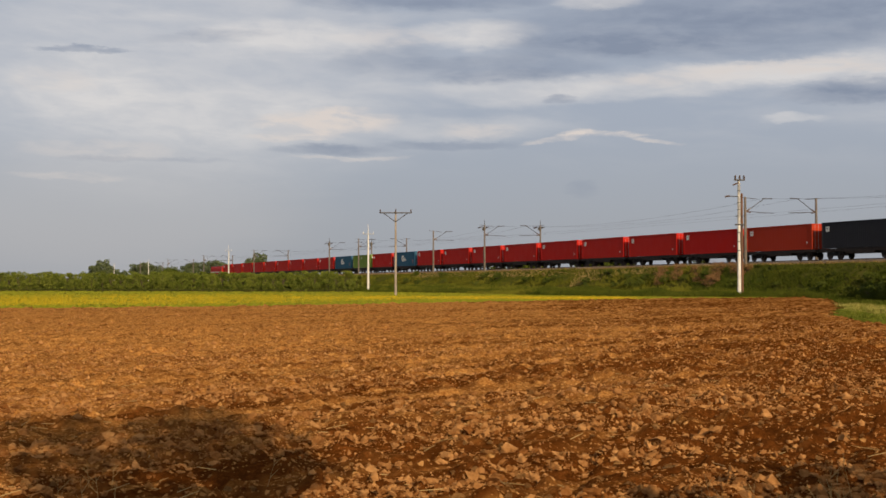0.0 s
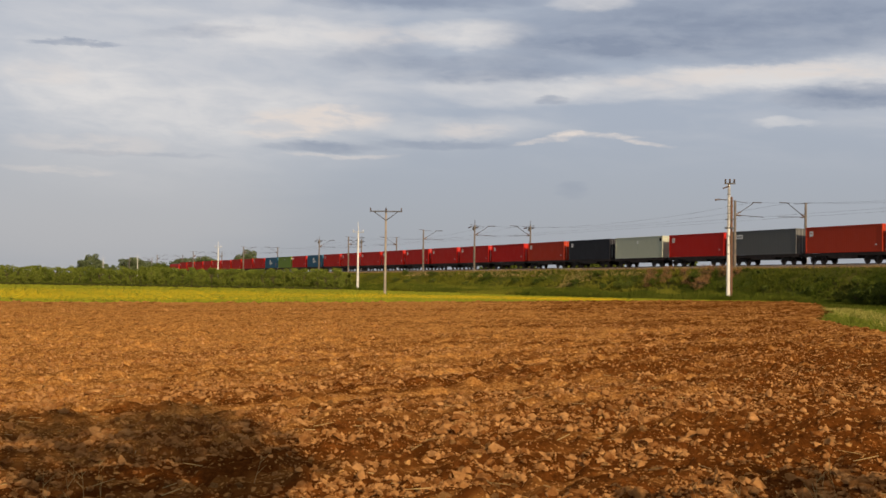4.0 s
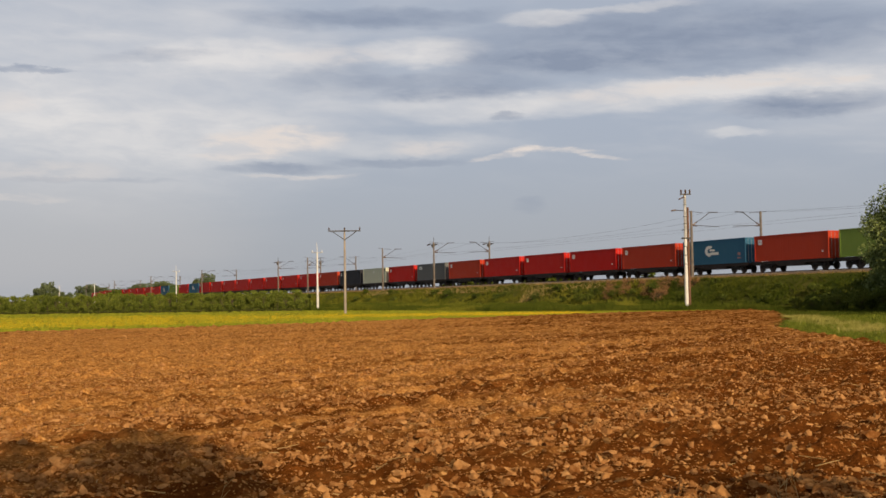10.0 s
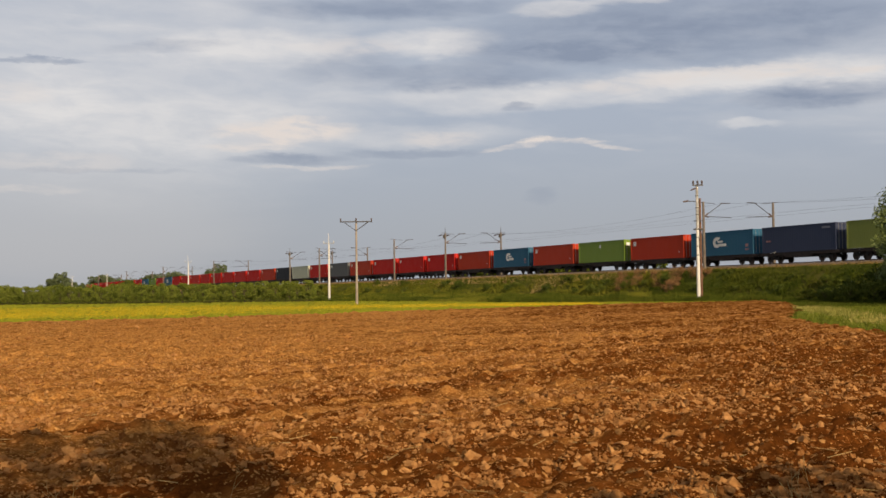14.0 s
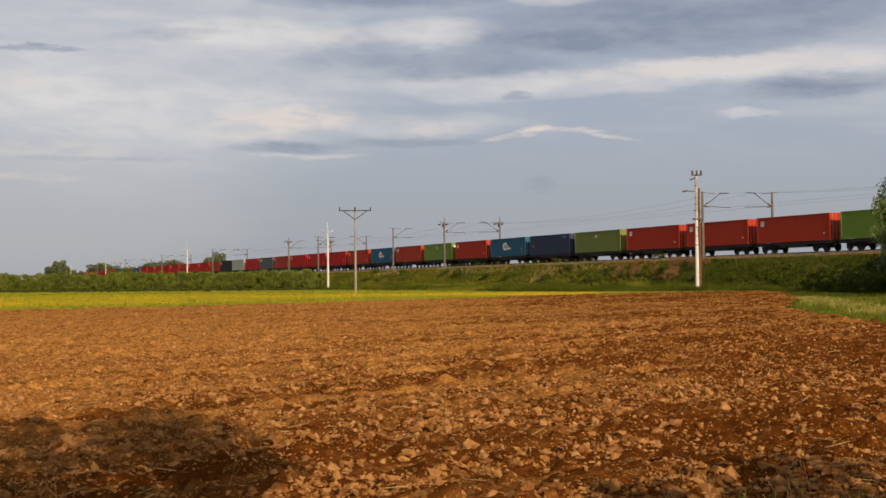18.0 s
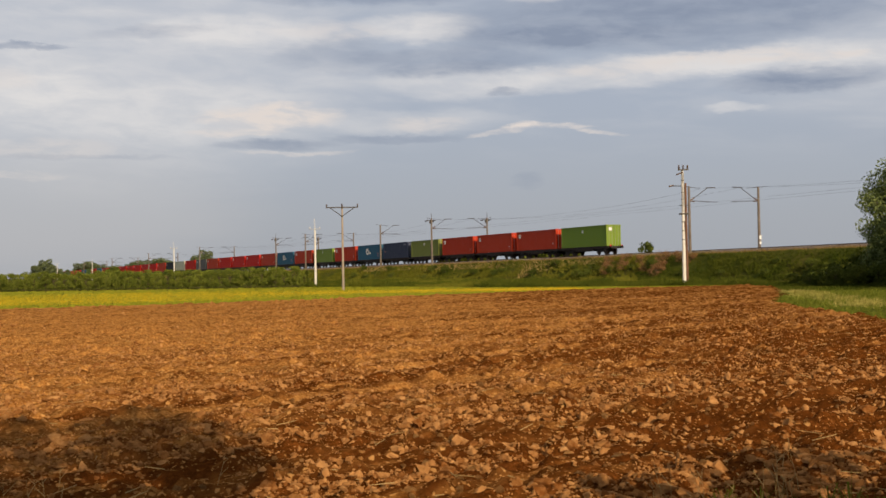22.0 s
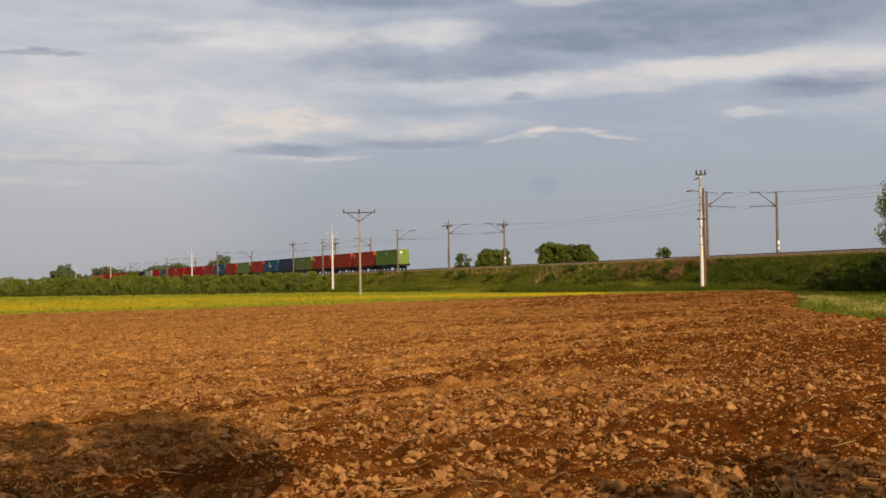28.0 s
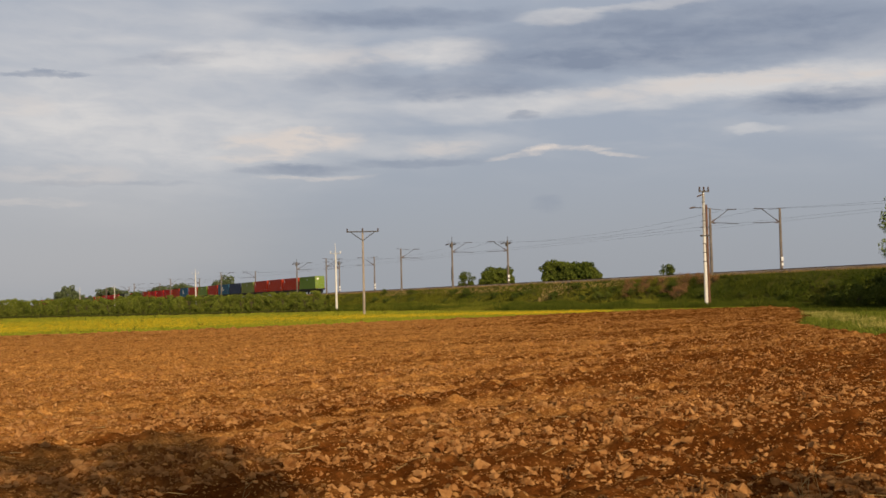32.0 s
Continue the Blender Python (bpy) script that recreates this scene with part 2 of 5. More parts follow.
M["clod_near"] = surface("large_clod", lambda n: (
    n.mix(n.math("ADD", n.math("MULTIPLY", chance(n), 0.5), n.math("MULTIPLY_ADD", n.noise(here(n), 2.0, 5, 0.65), 1.1, -0.2)), rgb(0.12, 0.042, 0.010), rgb(0.60, 0.325, 0.115)),
    n.noise(here(n), 3.0, 6, 0.7)), rough=1.0, bump=0.35, spec=0.0)
M["grass_ground"] = surface("grass_ground", two(rgb(0.055, 0.07, 0.012), rgb(0.10, 0.092, 0.022), 0.15, 14, 0.5), rough=1.0, spec=0.0)
M["grass"] = surface("grass_blades", lambda n: (n.mix(n.math("ADD", n.math("MULTIPLY", island(n), 0.6), n.math("MULTIPLY_ADD", n.noise(here(n), 0.12, 3), 1.6, -0.5)), rgb(0.042, 0.066, 0.006), rgb(0.175, 0.162, 0.021)), None), rough=0.9, spec=0.03)
M["dry_mix"] = surface("half_dry_grass", lambda n: (n.mix(n.math("ADD", n.math("MULTIPLY", island(n), 0.7), n.math("MULTIPLY_ADD", n.noise(here(n), 0.15, 3), 1.4, -0.5)), rgb(0.075, 0.07, 0.014), rgb(0.33, 0.22, 0.075)), None), rough=0.85, spec=0.1)
# Rank growth; also gives the short grass its painted shade.
M["dark_grass"] = surface("nettles_shaded_grass", lambda n: (n.mix(n.math("ADD", n.math("MULTIPLY", island(n), 0.5), n.math("MULTIPLY_ADD", n.noise(here(n), 0.2, 3), 1.6, -0.5)), rgb(0.022, 0.041, 0.004), rgb(0.092, 0.100, 0.014)), None), rough=0.9, spec=0.02)
M["straw"] = surface("dry_grass", lambda n: (n.mix(island(n), rgb(0.28, 0.185, 0.07), rgb(0.44, 0.31, 0.13)), None), rough=0.85, spec=0.1)
M["straw_green"] = surface("pale_grass", lambda n: (n.mix(island(n), rgb(0.28, 0.235, 0.055), rgb(0.50, 0.42, 0.13)), None), rough=0.85, spec=0.1)
M["verge"] = surface("verge_blades", lambda n: (n.mix(island(n), rgb(0.055, 0.082, 0.008), rgb(0.175, 0.185, 0.02)), None), rough=0.8, spec=0.1)
M["meadow"] = surface("meadow_blades", lambda n: (n.mix(island(n), rgb(0.155, 0.19, 0.015), rgb(0.32, 0.305, 0.023)), None), rough=0.8, spec=0.1)
M["flower"] = surface("yellow_flowers", lambda n: (n.mix(island(n), rgb(0.56, 0.37, 0.011), rgb(0.70, 0.46, 0.016)), None), rough=0.7, spec=0.1)
M["leaf"] = surface("leaves", lambda n: (n.mix(n.math("ADD", n.math("MULTIPLY", island(n), 0.7), n.math("MULTIPLY", chance(n), 0.4)), rgb(0.032, 0.055, 0.009), rgb(0.115, 0.132, 0.020)), None), rough=0.7, spec=0.06)
M["brown_leaf"] = surface("dry_twigs", lambda n: (n.mix(island(n), rgb(0.13, 0.068, 0.028), rgb(0.30, 0.165, 0.07)), None), rough=0.85, spec=0.1)
M["leaf_pale"] = surface("pale_leaves", lambda n: (n.mix(n.math("ADD", n.math("MULTIPLY", island(n), 0.7), n.math("MULTIPLY", chance(n), 0.4)), rgb(0.07, 0.095, 0.012), rgb(0.21, 0.222, 0.032)), None), rough=0.7, spec=0.06)
M["orchard_leaf"] = surface("orchard_leaves", lambda n: (n.mix(n.math("ADD", n.math("MULTIPLY", island(n), 0.75), n.math("MULTIPLY", chance(n), 0.35)), rgb(0.042, 0.068, 0.010), rgb(0.205, 0.225, 0.034)), None), rough=0.75, spec=0.05)
M["willow"] = surface("willow_leaves", lambda n: (n.mix(island(n), rgb(0.072, 0.105, 0.026), rgb(0.205, 0.25, 0.075)), None), rough=0.6, spec=0.25)
# Leaf colour paled and greyed to carry the distance haze.
M["hazed_leaf"] = surface("hazed_leaves", lambda n: (n.mix(n.math("ADD", n.math("MULTIPLY", island(n), 0.6), n.math("MULTIPLY", chance(n), 0.4)), rgb(0.055, 0.08, 0.03), rgb(0.14, 0.165, 0.075)), None), rough=0.7, spec=0.2)
M["bark"] = surface("bark", two(rgb(0.060, 0.044, 0.030), rgb(0.10, 0.075, 0.052), 2.0), rough=0.95, spec=0.1)
M["ballast"] = surface("ballast", two(rgb(0.12, 0.08, 0.055), rgb(0.20, 0.14, 0.095), 1.2, 20, 0.6), rough=0.95, bump=0.05)
M["rail"] = surface("rusty_rail", two(rgb(0.07, 0.04, 0.028), rgb(0.11, 0.06, 0.04), 3.0), rough=0.7, metal=0.4)
M["sleeper"] = surface("concrete_sleeper", two(rgb(0.30, 0.27, 0.23), rgb(0.38, 0.35, 0.30), 3.0), rough=0.9)
M["concrete"] = surface("weathered_concrete", two(rgb(0.125, 0.10, 0.08), rgb(0.22, 0.185, 0.15), 0.9, 8, 0.5), rough=0.9)
M["whitewash"] = surface("pale_concrete", two(rgb(0.68, 0.64, 0.56), rgb(0.80, 0.77, 0.70), 0.8, 8, 0.35), rough=0.85)
M["sleeve"] = surface("patchy_concrete", two(rgb(0.30, 0.29, 0.27), rgb(0.66, 0.63, 0.57), 1.6, 4, 0.7), rough=0.9)
M["wood"] = surface("weathered_wood", two(rgb(0.29, 0.23, 0.175), rgb(0.42, 0.35, 0.27), 1.2, 9, 0.4), rough=0.9)
M["rust"] = surface("rusty_steel", two(rgb(0.14, 0.07, 0.04), rgb(0.22, 0.11, 0.06), 1.2), rough=0.85, metal=0.2)
M["steel"] = surface("grey_steel", two(rgb(0.07, 0.062, 0.055), rgb(0.11, 0.10, 0.09), 3.0), rough=0.6, metal=0.5)
M["wire"] = surface("dark_wire", two(rgb(0.10, 0.10, 0.10), rgb(0.14, 0.13, 0.12), 0.5), rough=0.6, metal=0.4)
M["ceramic"] = surface("brown_ceramic", two(rgb(0.09, 0.055, 0.04), rgb(0.14, 0.09, 0.06), 5.0), rough=0.25)
M["under"] = surface("grimy_underframe", two(rgb(0.012, 0.010, 0.009), rgb(0.028, 0.022, 0.018), 2.0), rough=0.8, metal=0.2)
M["sill"] = surface("rusty_underframe", two(rgb(0.016, 0.010, 0.008), rgb(0.036, 0.020, 0.016), 1.5), rough=0.85)
M["wheel"] = surface("wheel_steel", two(rgb(0.04, 0.03, 0.025), rgb(0.08, 0.06, 0.05), 3.0), rough=0.55, metal=0.6)
M["white"] = surface("white_marking", two(rgb(0.70, 0.68, 0.64), rgb(0.80, 0.79, 0.76), 3.0, 6, 0.2), rough=0.6)
M["cream"] = surface("cream_marking", two(rgb(0.74, 0.71, 0.64), rgb(0.82, 0.80, 0.75), 2.0, 5, 0.3), rough=0.6)
M["faded"] = surface("faded_marking", two(rgb(0.30, 0.13, 0.12), rgb(0.40, 0.22, 0.2), 2.0, 5, 0.3), rough=0.6)
M["dull"] = surface("dull_marking", two(rgb(0.14, 0.15, 0.20), rgb(0.20, 0.21, 0.26), 2.0, 5, 0.3), rough=0.7)
M["bar"] = surface("galvanised_bar", two(rgb(0.35, 0.35, 0.34), rgb(0.45, 0.45, 0.43), 4.0), rough=0.4, metal=0.7)
M["glass"] = surface("dark_glass", two(rgb(0.02, 0.022, 0.025), rgb(0.03, 0.032, 0.035), 2.0, 5, 0.1), rough=0.08)
M["lamp_red"] = surface("red_lens", two(rgb(0.5, 0.03, 0.02), rgb(0.6, 0.04, 0.03), 5.0), rough=0.3)
PAINT = {
    "red": ((0.50, 0.012, 0.008), (0.52, 0.026, 0.015)),
    "brick": ((0.43, 0.036, 0.013), (0.46, 0.052, 0.021)),
    "blue": ((0.026, 0.105, 0.185), (0.045, 0.135, 0.21)),
    "navy": ((0.036, 0.046, 0.088), (0.055, 0.065, 0.105)),
    "black": ((0.026, 0.025, 0.031), (0.042, 0.041, 0.047)),
    "green": ((0.165, 0.255, 0.035), (0.21, 0.28, 0.055)),
    "olive": ((0.185, 0.215, 0.045), (0.235, 0.255, 0.075)),
    "pale": ((0.50, 0.51, 0.38), (0.58, 0.58, 0.46)),
    "grey": ((0.105, 0.105, 0.102), (0.15, 0.15, 0.145)),
}
for k, (a, b) in PAINT.items():
    M[k] = surface("paint_" + k, paint(rgb(*a), rgb(*b)), bump=0.004, spec=0.13)


# ---------------------------------------------------------------- mesh tools
class Geo:
    """Collects vertices and faces of one mesh."""

    def __init__(self):
        self.v, self.f = [], []

    def add(self, verts, faces):
        k = len(self.v)
        self.v += [tuple(p) for p in verts]
        self.f += [tuple(k + i for i in face) for face in faces]
        return self

    def box(self, c, s, chamfer=0.0):
        """A box by centre and full sizes, with chamfered edges."""
        x, y, z = (a / 2 for a in s)
        if not chamfer:
            v = [(c[0] + i * x, c[1] + j * y, c[2] + k * z) for i in (-1, 1) for j in (-1, 1) for k in (-1, 1)]
            return self.add(v, [(0, 1, 3, 2), (4, 6, 7, 5), (0, 4, 5, 1), (2, 3, 7, 6), (0, 2, 6, 4), (1, 5, 7, 3)])
        q = min(chamfer, x * 0.9, y * 0.9, z * 0.9)
        v, f, at = [], [], {}
        for i in (-1, 1):
            for j in (-1, 1):
                for k in (-1, 1):
                    for a in range(3):
                        h = [x - q, y - q, z - q]
                        h[a] += q
                        at[i, j, k, a] = len(v)
                        v.append((c[0] + i * h[0], c[1] + j * h[1], c[2] + k * h[2]))
        for a in range(3):
            b, d = (a + 1) % 3, (a + 2) % 3
            for i in (-1, 1):
                ring = []
                for j, k in ((-1, -1), (1, -1), (1, 1), (-1, 1)):
                    sg = [0, 0, 0]
                    sg[a], sg[b], sg[d] = i, j, k
                    ring.append(at[(*sg, a)])
                f.append(ring if i > 0 else ring[::-1])
            for j in (-1, 1):
                for k in (-1, 1):
                    lo, hi = [0, 0, 0], [0, 0, 0]
                    lo[a], hi[a] = -1, 1
                    lo[b] = hi[b] = j
                    lo[d] = hi[d] = k
                    ring = [at[(*lo, b)], at[(*hi, b)], at[(*hi, d)], at[(*lo, d)]]
                    f.append(ring if j * k < 0 else ring[::-1])
        for i in (-1, 1):
            for j in (-1, 1):
                for k in (-1, 1):
                    ring = [at[i, j, k, 0], at[i, j, k, 1], at[i, j, k, 2]]
                    f.append(ring if i * j * k > 0 else ring[::-1])
        return self.add(v, f)

    def tube(self, a, b, r0, r1=None, n=8, caps=True):
        """A tapered round bar from a to b."""
        a, b = Vector(a), Vector(b)
        r1 = r0 if r1 is None else r1
        w = (b - a).normalized()
        s = w.orthogonal().normalized()
        t = w.cross(s)
        ring = [(math.cos(2 * math.pi * i / n), math.sin(2 * math.pi * i / n)) for i in range(n)]
        v = [a + (s * x + t * y) * r0 for x, y in ring] + [b + (s * x + t * y) * r1 for x, y in ring]
        f = [(i, (i + 1) % n, n + (i + 1) % n, n + i) for i in range(n)]
        if caps:
            f += [tuple(range(n))[::-1], tuple(range(n, 2 * n))]
        return self.add(v, f)

    def turned(self, axis_a, way, profile, n=14):
        """A turned shape: profile of (distance along way, radius)."""
        a, w = Vector(axis_a), Vector(way).normalized()
        s = w.orthogonal().normalized()
        t = w.cross(s)
        v, f = [], []
        for d, r in profile:
            v += [a + w * d + (s * math.cos(2 * math.pi * i / n) + t * math.sin(2 * math.pi * i / n)) * r for i in range(n)]
        for k in range(len(profile) - 1):
            f += [(k * n + i, k * n + (i + 1) % n, (k + 1) * n + (i + 1) % n, (k + 1) * n + i) for i in range(n)]
        f += [tuple(range(n))[::-1], tuple(range((len(profile) - 1) * n, len(profile) * n))]
        return self.add(v, f)

    def sweep(self, outline, x0, x1):
        """An outline in (y, z) drawn along x."""
        n = len(outline)
        v = [(x0, y, z) for y, z in outline] + [(x1, y, z) for y, z in outline]
        return self.add(v, [(i, (i + 1) % n, n + (i + 1) % n, n + i) for i in range(n)] + [tuple(range(n))[::-1], tuple(range(n, 2 * n))])

    def mesh(self, name, material):
        me = bpy.data.meshes.new(name)
        me.from_pydata(self.v, [], self.f)
        me.materials.append(material)
        return me


def part(name, geo, material, parent=None, label="", at=None):
    data = geo if isinstance(geo, bpy.types.Mesh) else geo.mesh(name, material)
    ob = new(name, data)
    ob.parent = parent
    if at is not None:
        ob.matrix_basis = at
    return tagged(ob, label)


def bulk(name, verts, faces, material, label, category="", kind="stuff"):
    """One large object from arrays: verts (n, 3), faces (m, 3 or 4)."""
    me = bpy.data.meshes.new(name)
    verts, faces = np.asarray(verts, np.float32), np.asarray(faces, np.int32)
    m, k = faces.shape
    me.vertices.add(len(verts)), me.loops.add(m * k), me.polygons.add(m)
    me.vertices.foreach_set("co", verts.ravel())
    me.loops.foreach_set("vertex_index", faces.ravel())
    me.polygons.foreach_set("loop_start", np.arange(0, m * k, k, dtype=np.int32))
    me.update(calc_edges=True)
    me.materials.append(material)
    return tagged(new(name, me), label, category, "", kind)


R = np.random.RandomState(7)


def lattice(x, y, seed):
    """Smooth random heights (0 to 1) on a unit lattice."""
    xi, yi = np.floor(x).astype(np.int64), np.floor(y).astype(np.int64)
    fx, fy = x - xi, y - yi
    fx, fy = fx * fx * (3 - 2 * fx), fy * fy * (3 - 2 * fy)

    def h(a, b):
        k = (a * 374761393 + b * 668265263 + seed * 974634777) & 0xFFFFFFFF
        k = ((k ^ (k >> 13)) * 1274126177) & 0xFFFFFFFF
        return ((k ^ (k >> 16)) & 0xFFFF) / 65535.0
    return (h(xi, yi) * (1 - fx) + h(xi + 1, yi) * fx) * (1 - fy) + (h(xi, yi + 1) * (1 - fx) + h(xi + 1, yi + 1) * fx) * fy


# ---------------------------------------------------------------- the lie of the land
# The railway runs straight: from (104.95, 0) along ALONG, the near track's axis. SIDE points from it to the field.
TURN = 113.27
ALONG = Vector((math.cos(radians(TURN)), math.sin(radians(TURN)), 0))
SIDE = Vector((-ALONG.y, ALONG.x, 0))
START = Vector((104.95, 0, 0))


def rail_z(s):
    """Height of the rail's top at s metres along the line."""
    lin = 3.9 - 0.0065 * (s * ALONG.y - 128)
    return 0.45 + 0.15 * math.log1p(math.exp(min(60.0, (lin - 0.45) / 0.15)))


def line(s, y=0.0, z=0.0):
    """A place beside the line: s along, y towards the field, z above the rail."""
    p = START + ALONG * s + SIDE * y
    return Vector((p.x, p.y, rail_z(s) + z))


def field_edge_y(x):
    """The far edge of the ploughed field."""
    return np.interp(x, [-90, -23, -18, -14, -9.6, -4.6, 2.9, 11.6, 21.3, 31], [52, 65.2, 66.8, 68.9, 72.3, 76.4, 83.4, 91.5, 99.5, 103.0])


def field_edge_x(y):
    """The right edge of the ploughed field."""
    return np.interp(y, [-20, 20, 38, 43, 49, 54, 59.4, 70, 82, 92, 104], [9.5, 12, 15.0, 15.7, 16.7, 17.6, 19.4, 23, 26.5, 29.2, 31])


def make_ground():
    xs = np.concatenate([np.linspace(-3200, -400, 15), np.linspace(-380, 380, 77), np.linspace(400, 3200, 15)])
    ys = np.concatenate([np.linspace(-3200, -420, 14), np.linspace(-400, 900, 131), np.linspace(950, 4200, 15)])
    x, y = np.meshgrid(xs, ys)
    z = (lattice(x / 30, y / 30, 3) - 0.5) * 0.06 - 0.15
    n, m = x.shape
    i = np.arange(n * m).reshape(n, m)
    f = np.stack([i[:-1, :-1], i[:-1, 1:], i[1:, 1:], i[1:, :-1]], -1).reshape(-1, 4)
    bulk("ground", np.stack([x, y, z], -1).reshape(-1, 3), f, M["grass_ground"], "flat grassy farmland reaching the horizon", "ground", "structure")


def soil_height(x, y):
    """Furrows left by the harrow and the roughness of the soil."""
    across = y * 0.70 - x * 0.71
    far = np.interp(y, [22, 45], [1.0, 0.35])
    h = far * 0.03 * np.sin(across * 2.4 + 3.0 * lattice(x / 4, y / 4, 1)) * (0.4 + lattice(x / 6, y / 3, 2)) + 0.02 * np.sin(across * 9.0 + 4.0 * lattice(x / 3, y / 3, 8))
    h += far * 0.05 * (lattice(x / 0.9, y / 0.7, 5) - 0.5)
    h += 0.16 * np.maximum(lattice(x / 0.34, y / 0.30, 6) - 0.52, 0) + 0.19 * np.maximum(lattice(x / 0.17, y / 0.16, 7) - 0.5, 0) + 0.055 * (lattice(x / 0.09, y / 0.09, 10) - 0.5)
    return h - 0.01


def make_field():
    left = [-40.0]
    while left[-1] > -100:
        left.append(left[-1] - min(1.2, 0.2 + (-40 - left[-1]) * 0.06))
    xs = np.array(left[::-1] + list(np.arange(-39.85, -13.0, 0.16)) + list(np.arange(-12.94, 12.96, 0.06)) + list(np.arange(13.05, 34, 0.16)))
    far = [27.0]
    while far[-1] < 107:
        far.append(far[-1] + min(0.3, 0.065 + (far[-1] - 27) * 0.006))
    ys = np.array(list(np.arange(-12, 8, 0.5)) + list(np.arange(8, 27, 0.06)) + far)
    x, y = np.meshgrid(xs, ys)
    z = soil_height(x, y)
    n, m = x.shape
    i = np.arange(n * m).reshape(n, m)
    f = np.stack([i[:-1, :-1], i[:-1, 1:], i[1:, 1:], i[1:, :-1]], -1).reshape(-1, 4)
    cx, cy = (x[:-1, :-1] + x[1:, 1:]).ravel() / 2, (y[:-1, :-1] + y[1:, 1:]).ravel() / 2
    wob = lattice(cx / 2.5, cy / 4.0, 9) * 0.9 - 0.65 + 0.5 * lattice(cx / 0.5, cy / 0.7, 11)
    keep = (cy < field_edge_y(cx) + wob) & (cx < field_edge_x(cy) + wob)
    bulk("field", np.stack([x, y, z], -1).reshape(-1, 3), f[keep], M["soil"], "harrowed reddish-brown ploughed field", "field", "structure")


def ball(fine=1):
    bm = bmesh.new()
    bmesh.ops.create_icosphere(bm, subdivisions=fine, radius=1.0)
    v = np.array([p.co[:] for p in bm.verts])
    f = np.array([[q.index for q in p.verts] for p in bm.faces])
    bm.free()
    return v, f


def make_clods():
    """Angular crumbs and lumps, thick in bands along the harrow's way."""
    rock = (np.array([(1, 0, 0), (-1, 0, 0), (0, 1, 0), (0, -1, 0), (0, 0, 1), (0, 0, -1)], float),
            np.array([(0, 2, 4), (2, 1, 4), (1, 3, 4), (3, 0, 4), (2, 0, 5), (1, 2, 5), (3, 1, 5), (0, 3, 5)]))
    sets = ((ball(), -4.05, 0.55, 0.007, 0.06, ((7.0, 12, 19000), (12, 18, 19000)), "soil_clods", "dry light-brown soil clods strewn over the field"),
            (rock, -3.85, 0.42, 0.011, 0.06, ((18, 28, 22000), (28, 44, 22000), (44, 70, 12000)), "far_soil_clods", "dry soil clods farther out on the field"),
            (rock, -4.55, 0.38, 0.006, 0.024, ((7.0, 12, 34000), (12, 19, 34000), (19, 27, 16000)), "soil_crumbs", "small dry crumbs of soil between the clods"))
    for (bv, bf), mid, spread, least, most, zones, name, label in sets:
        spots = []
        for y0, y1, count in zones:
            y = R.uniform(y0, y1, count)
            spots.append(np.stack([R.uniform(-1, 1, count) * (y * 0.44 + 2), y], 1))
        p = np.concatenate(spots)
        drift = lattice((p[:, 0] * 0.71 + p[:, 1] * 0.7) / 6.0 + 40, (p[:, 1] * 0.7 - 0.71 * p[:, 0]) / 0.85, 12) * 0.65 + lattice(p[:, 0] / 0.55, p[:, 1] / 0.55, 13) * 0.35
        keep = (R.rand(len(p)) < np.clip((drift - 0.40) * 4.5, 0.07, 1)) & (p[:, 1] < field_edge_y(p[:, 0]) - 0.5) & (p[:, 0] < field_edge_x(p[:, 1]) - 0.3)
        p = p[keep]
        k = len(p)
        size = np.clip(np.exp(R.normal(mid, spread, k)) * (1 + 0.008 * p[:, 1]), least, most)
        shape = size[:, None] * R.uniform(0.55, 1.5, (k, 3)) * np.array([1.0, 1.0, 0.75])
        turn = R.uniform(0, 6.28, k)
        v = (bv[None] * (1 + 0.5 * (R.rand(k, len(bv), 1) - 0.5)) + R.uniform(-0.36, 0.36, (k, len(bv), 3))) * shape[:, None, :]
        c, q = np.cos(turn)[:, None], np.sin(turn)[:, None]
        v = np.stack([v[..., 0] * c - v[..., 1] * q, v[..., 0] * q + v[..., 1] * c, v[..., 2]], -1)
        base = np.stack([p[:, 0], p[:, 1], soil_height(p[:, 0], p[:, 1]) + shape[:, 2] * 0.2], 1)
        v = (v + base[:, None]).reshape(-1, 3)
        f = (bf[None] + (np.arange(k) * len(bv))[:, None, None]).reshape(-1, 3)
        bulk(name, v, f, M["clod"], label, "clods").data.shade_flat()


def blades(p, height, width, lean, per, seed):
    """Tufts: per blades at each place p (k, 3). Returns arrays of triangles."""
    r = np.random.RandomState(seed)
    k = len(p) * per
    base = np.repeat(p, per, 0) + np.stack([r.normal(0, width * 2.2, k), r.normal(0, width * 2.2, k), np.zeros(k)], 1)
    a = r.uniform(0, 6.28, k)
    h = np.repeat(height if np.ndim(height) else np.full(len(p), height), per) * r.uniform(0.55, 1.2, k)
    w = width * r.uniform(0.6, 1.3, k)
    side = np.stack([np.cos(a) * w, np.sin(a) * w, np.zeros(k)], 1)
    tip = base + np.stack([r.normal(0, lean, k) * h, r.normal(0, lean, k) * h, h], 1)
    v = np.stack([base - side, base + side, tip], 1).reshape(-1, 3)
    return v, np.arange(3 * k).reshape(-1, 3)


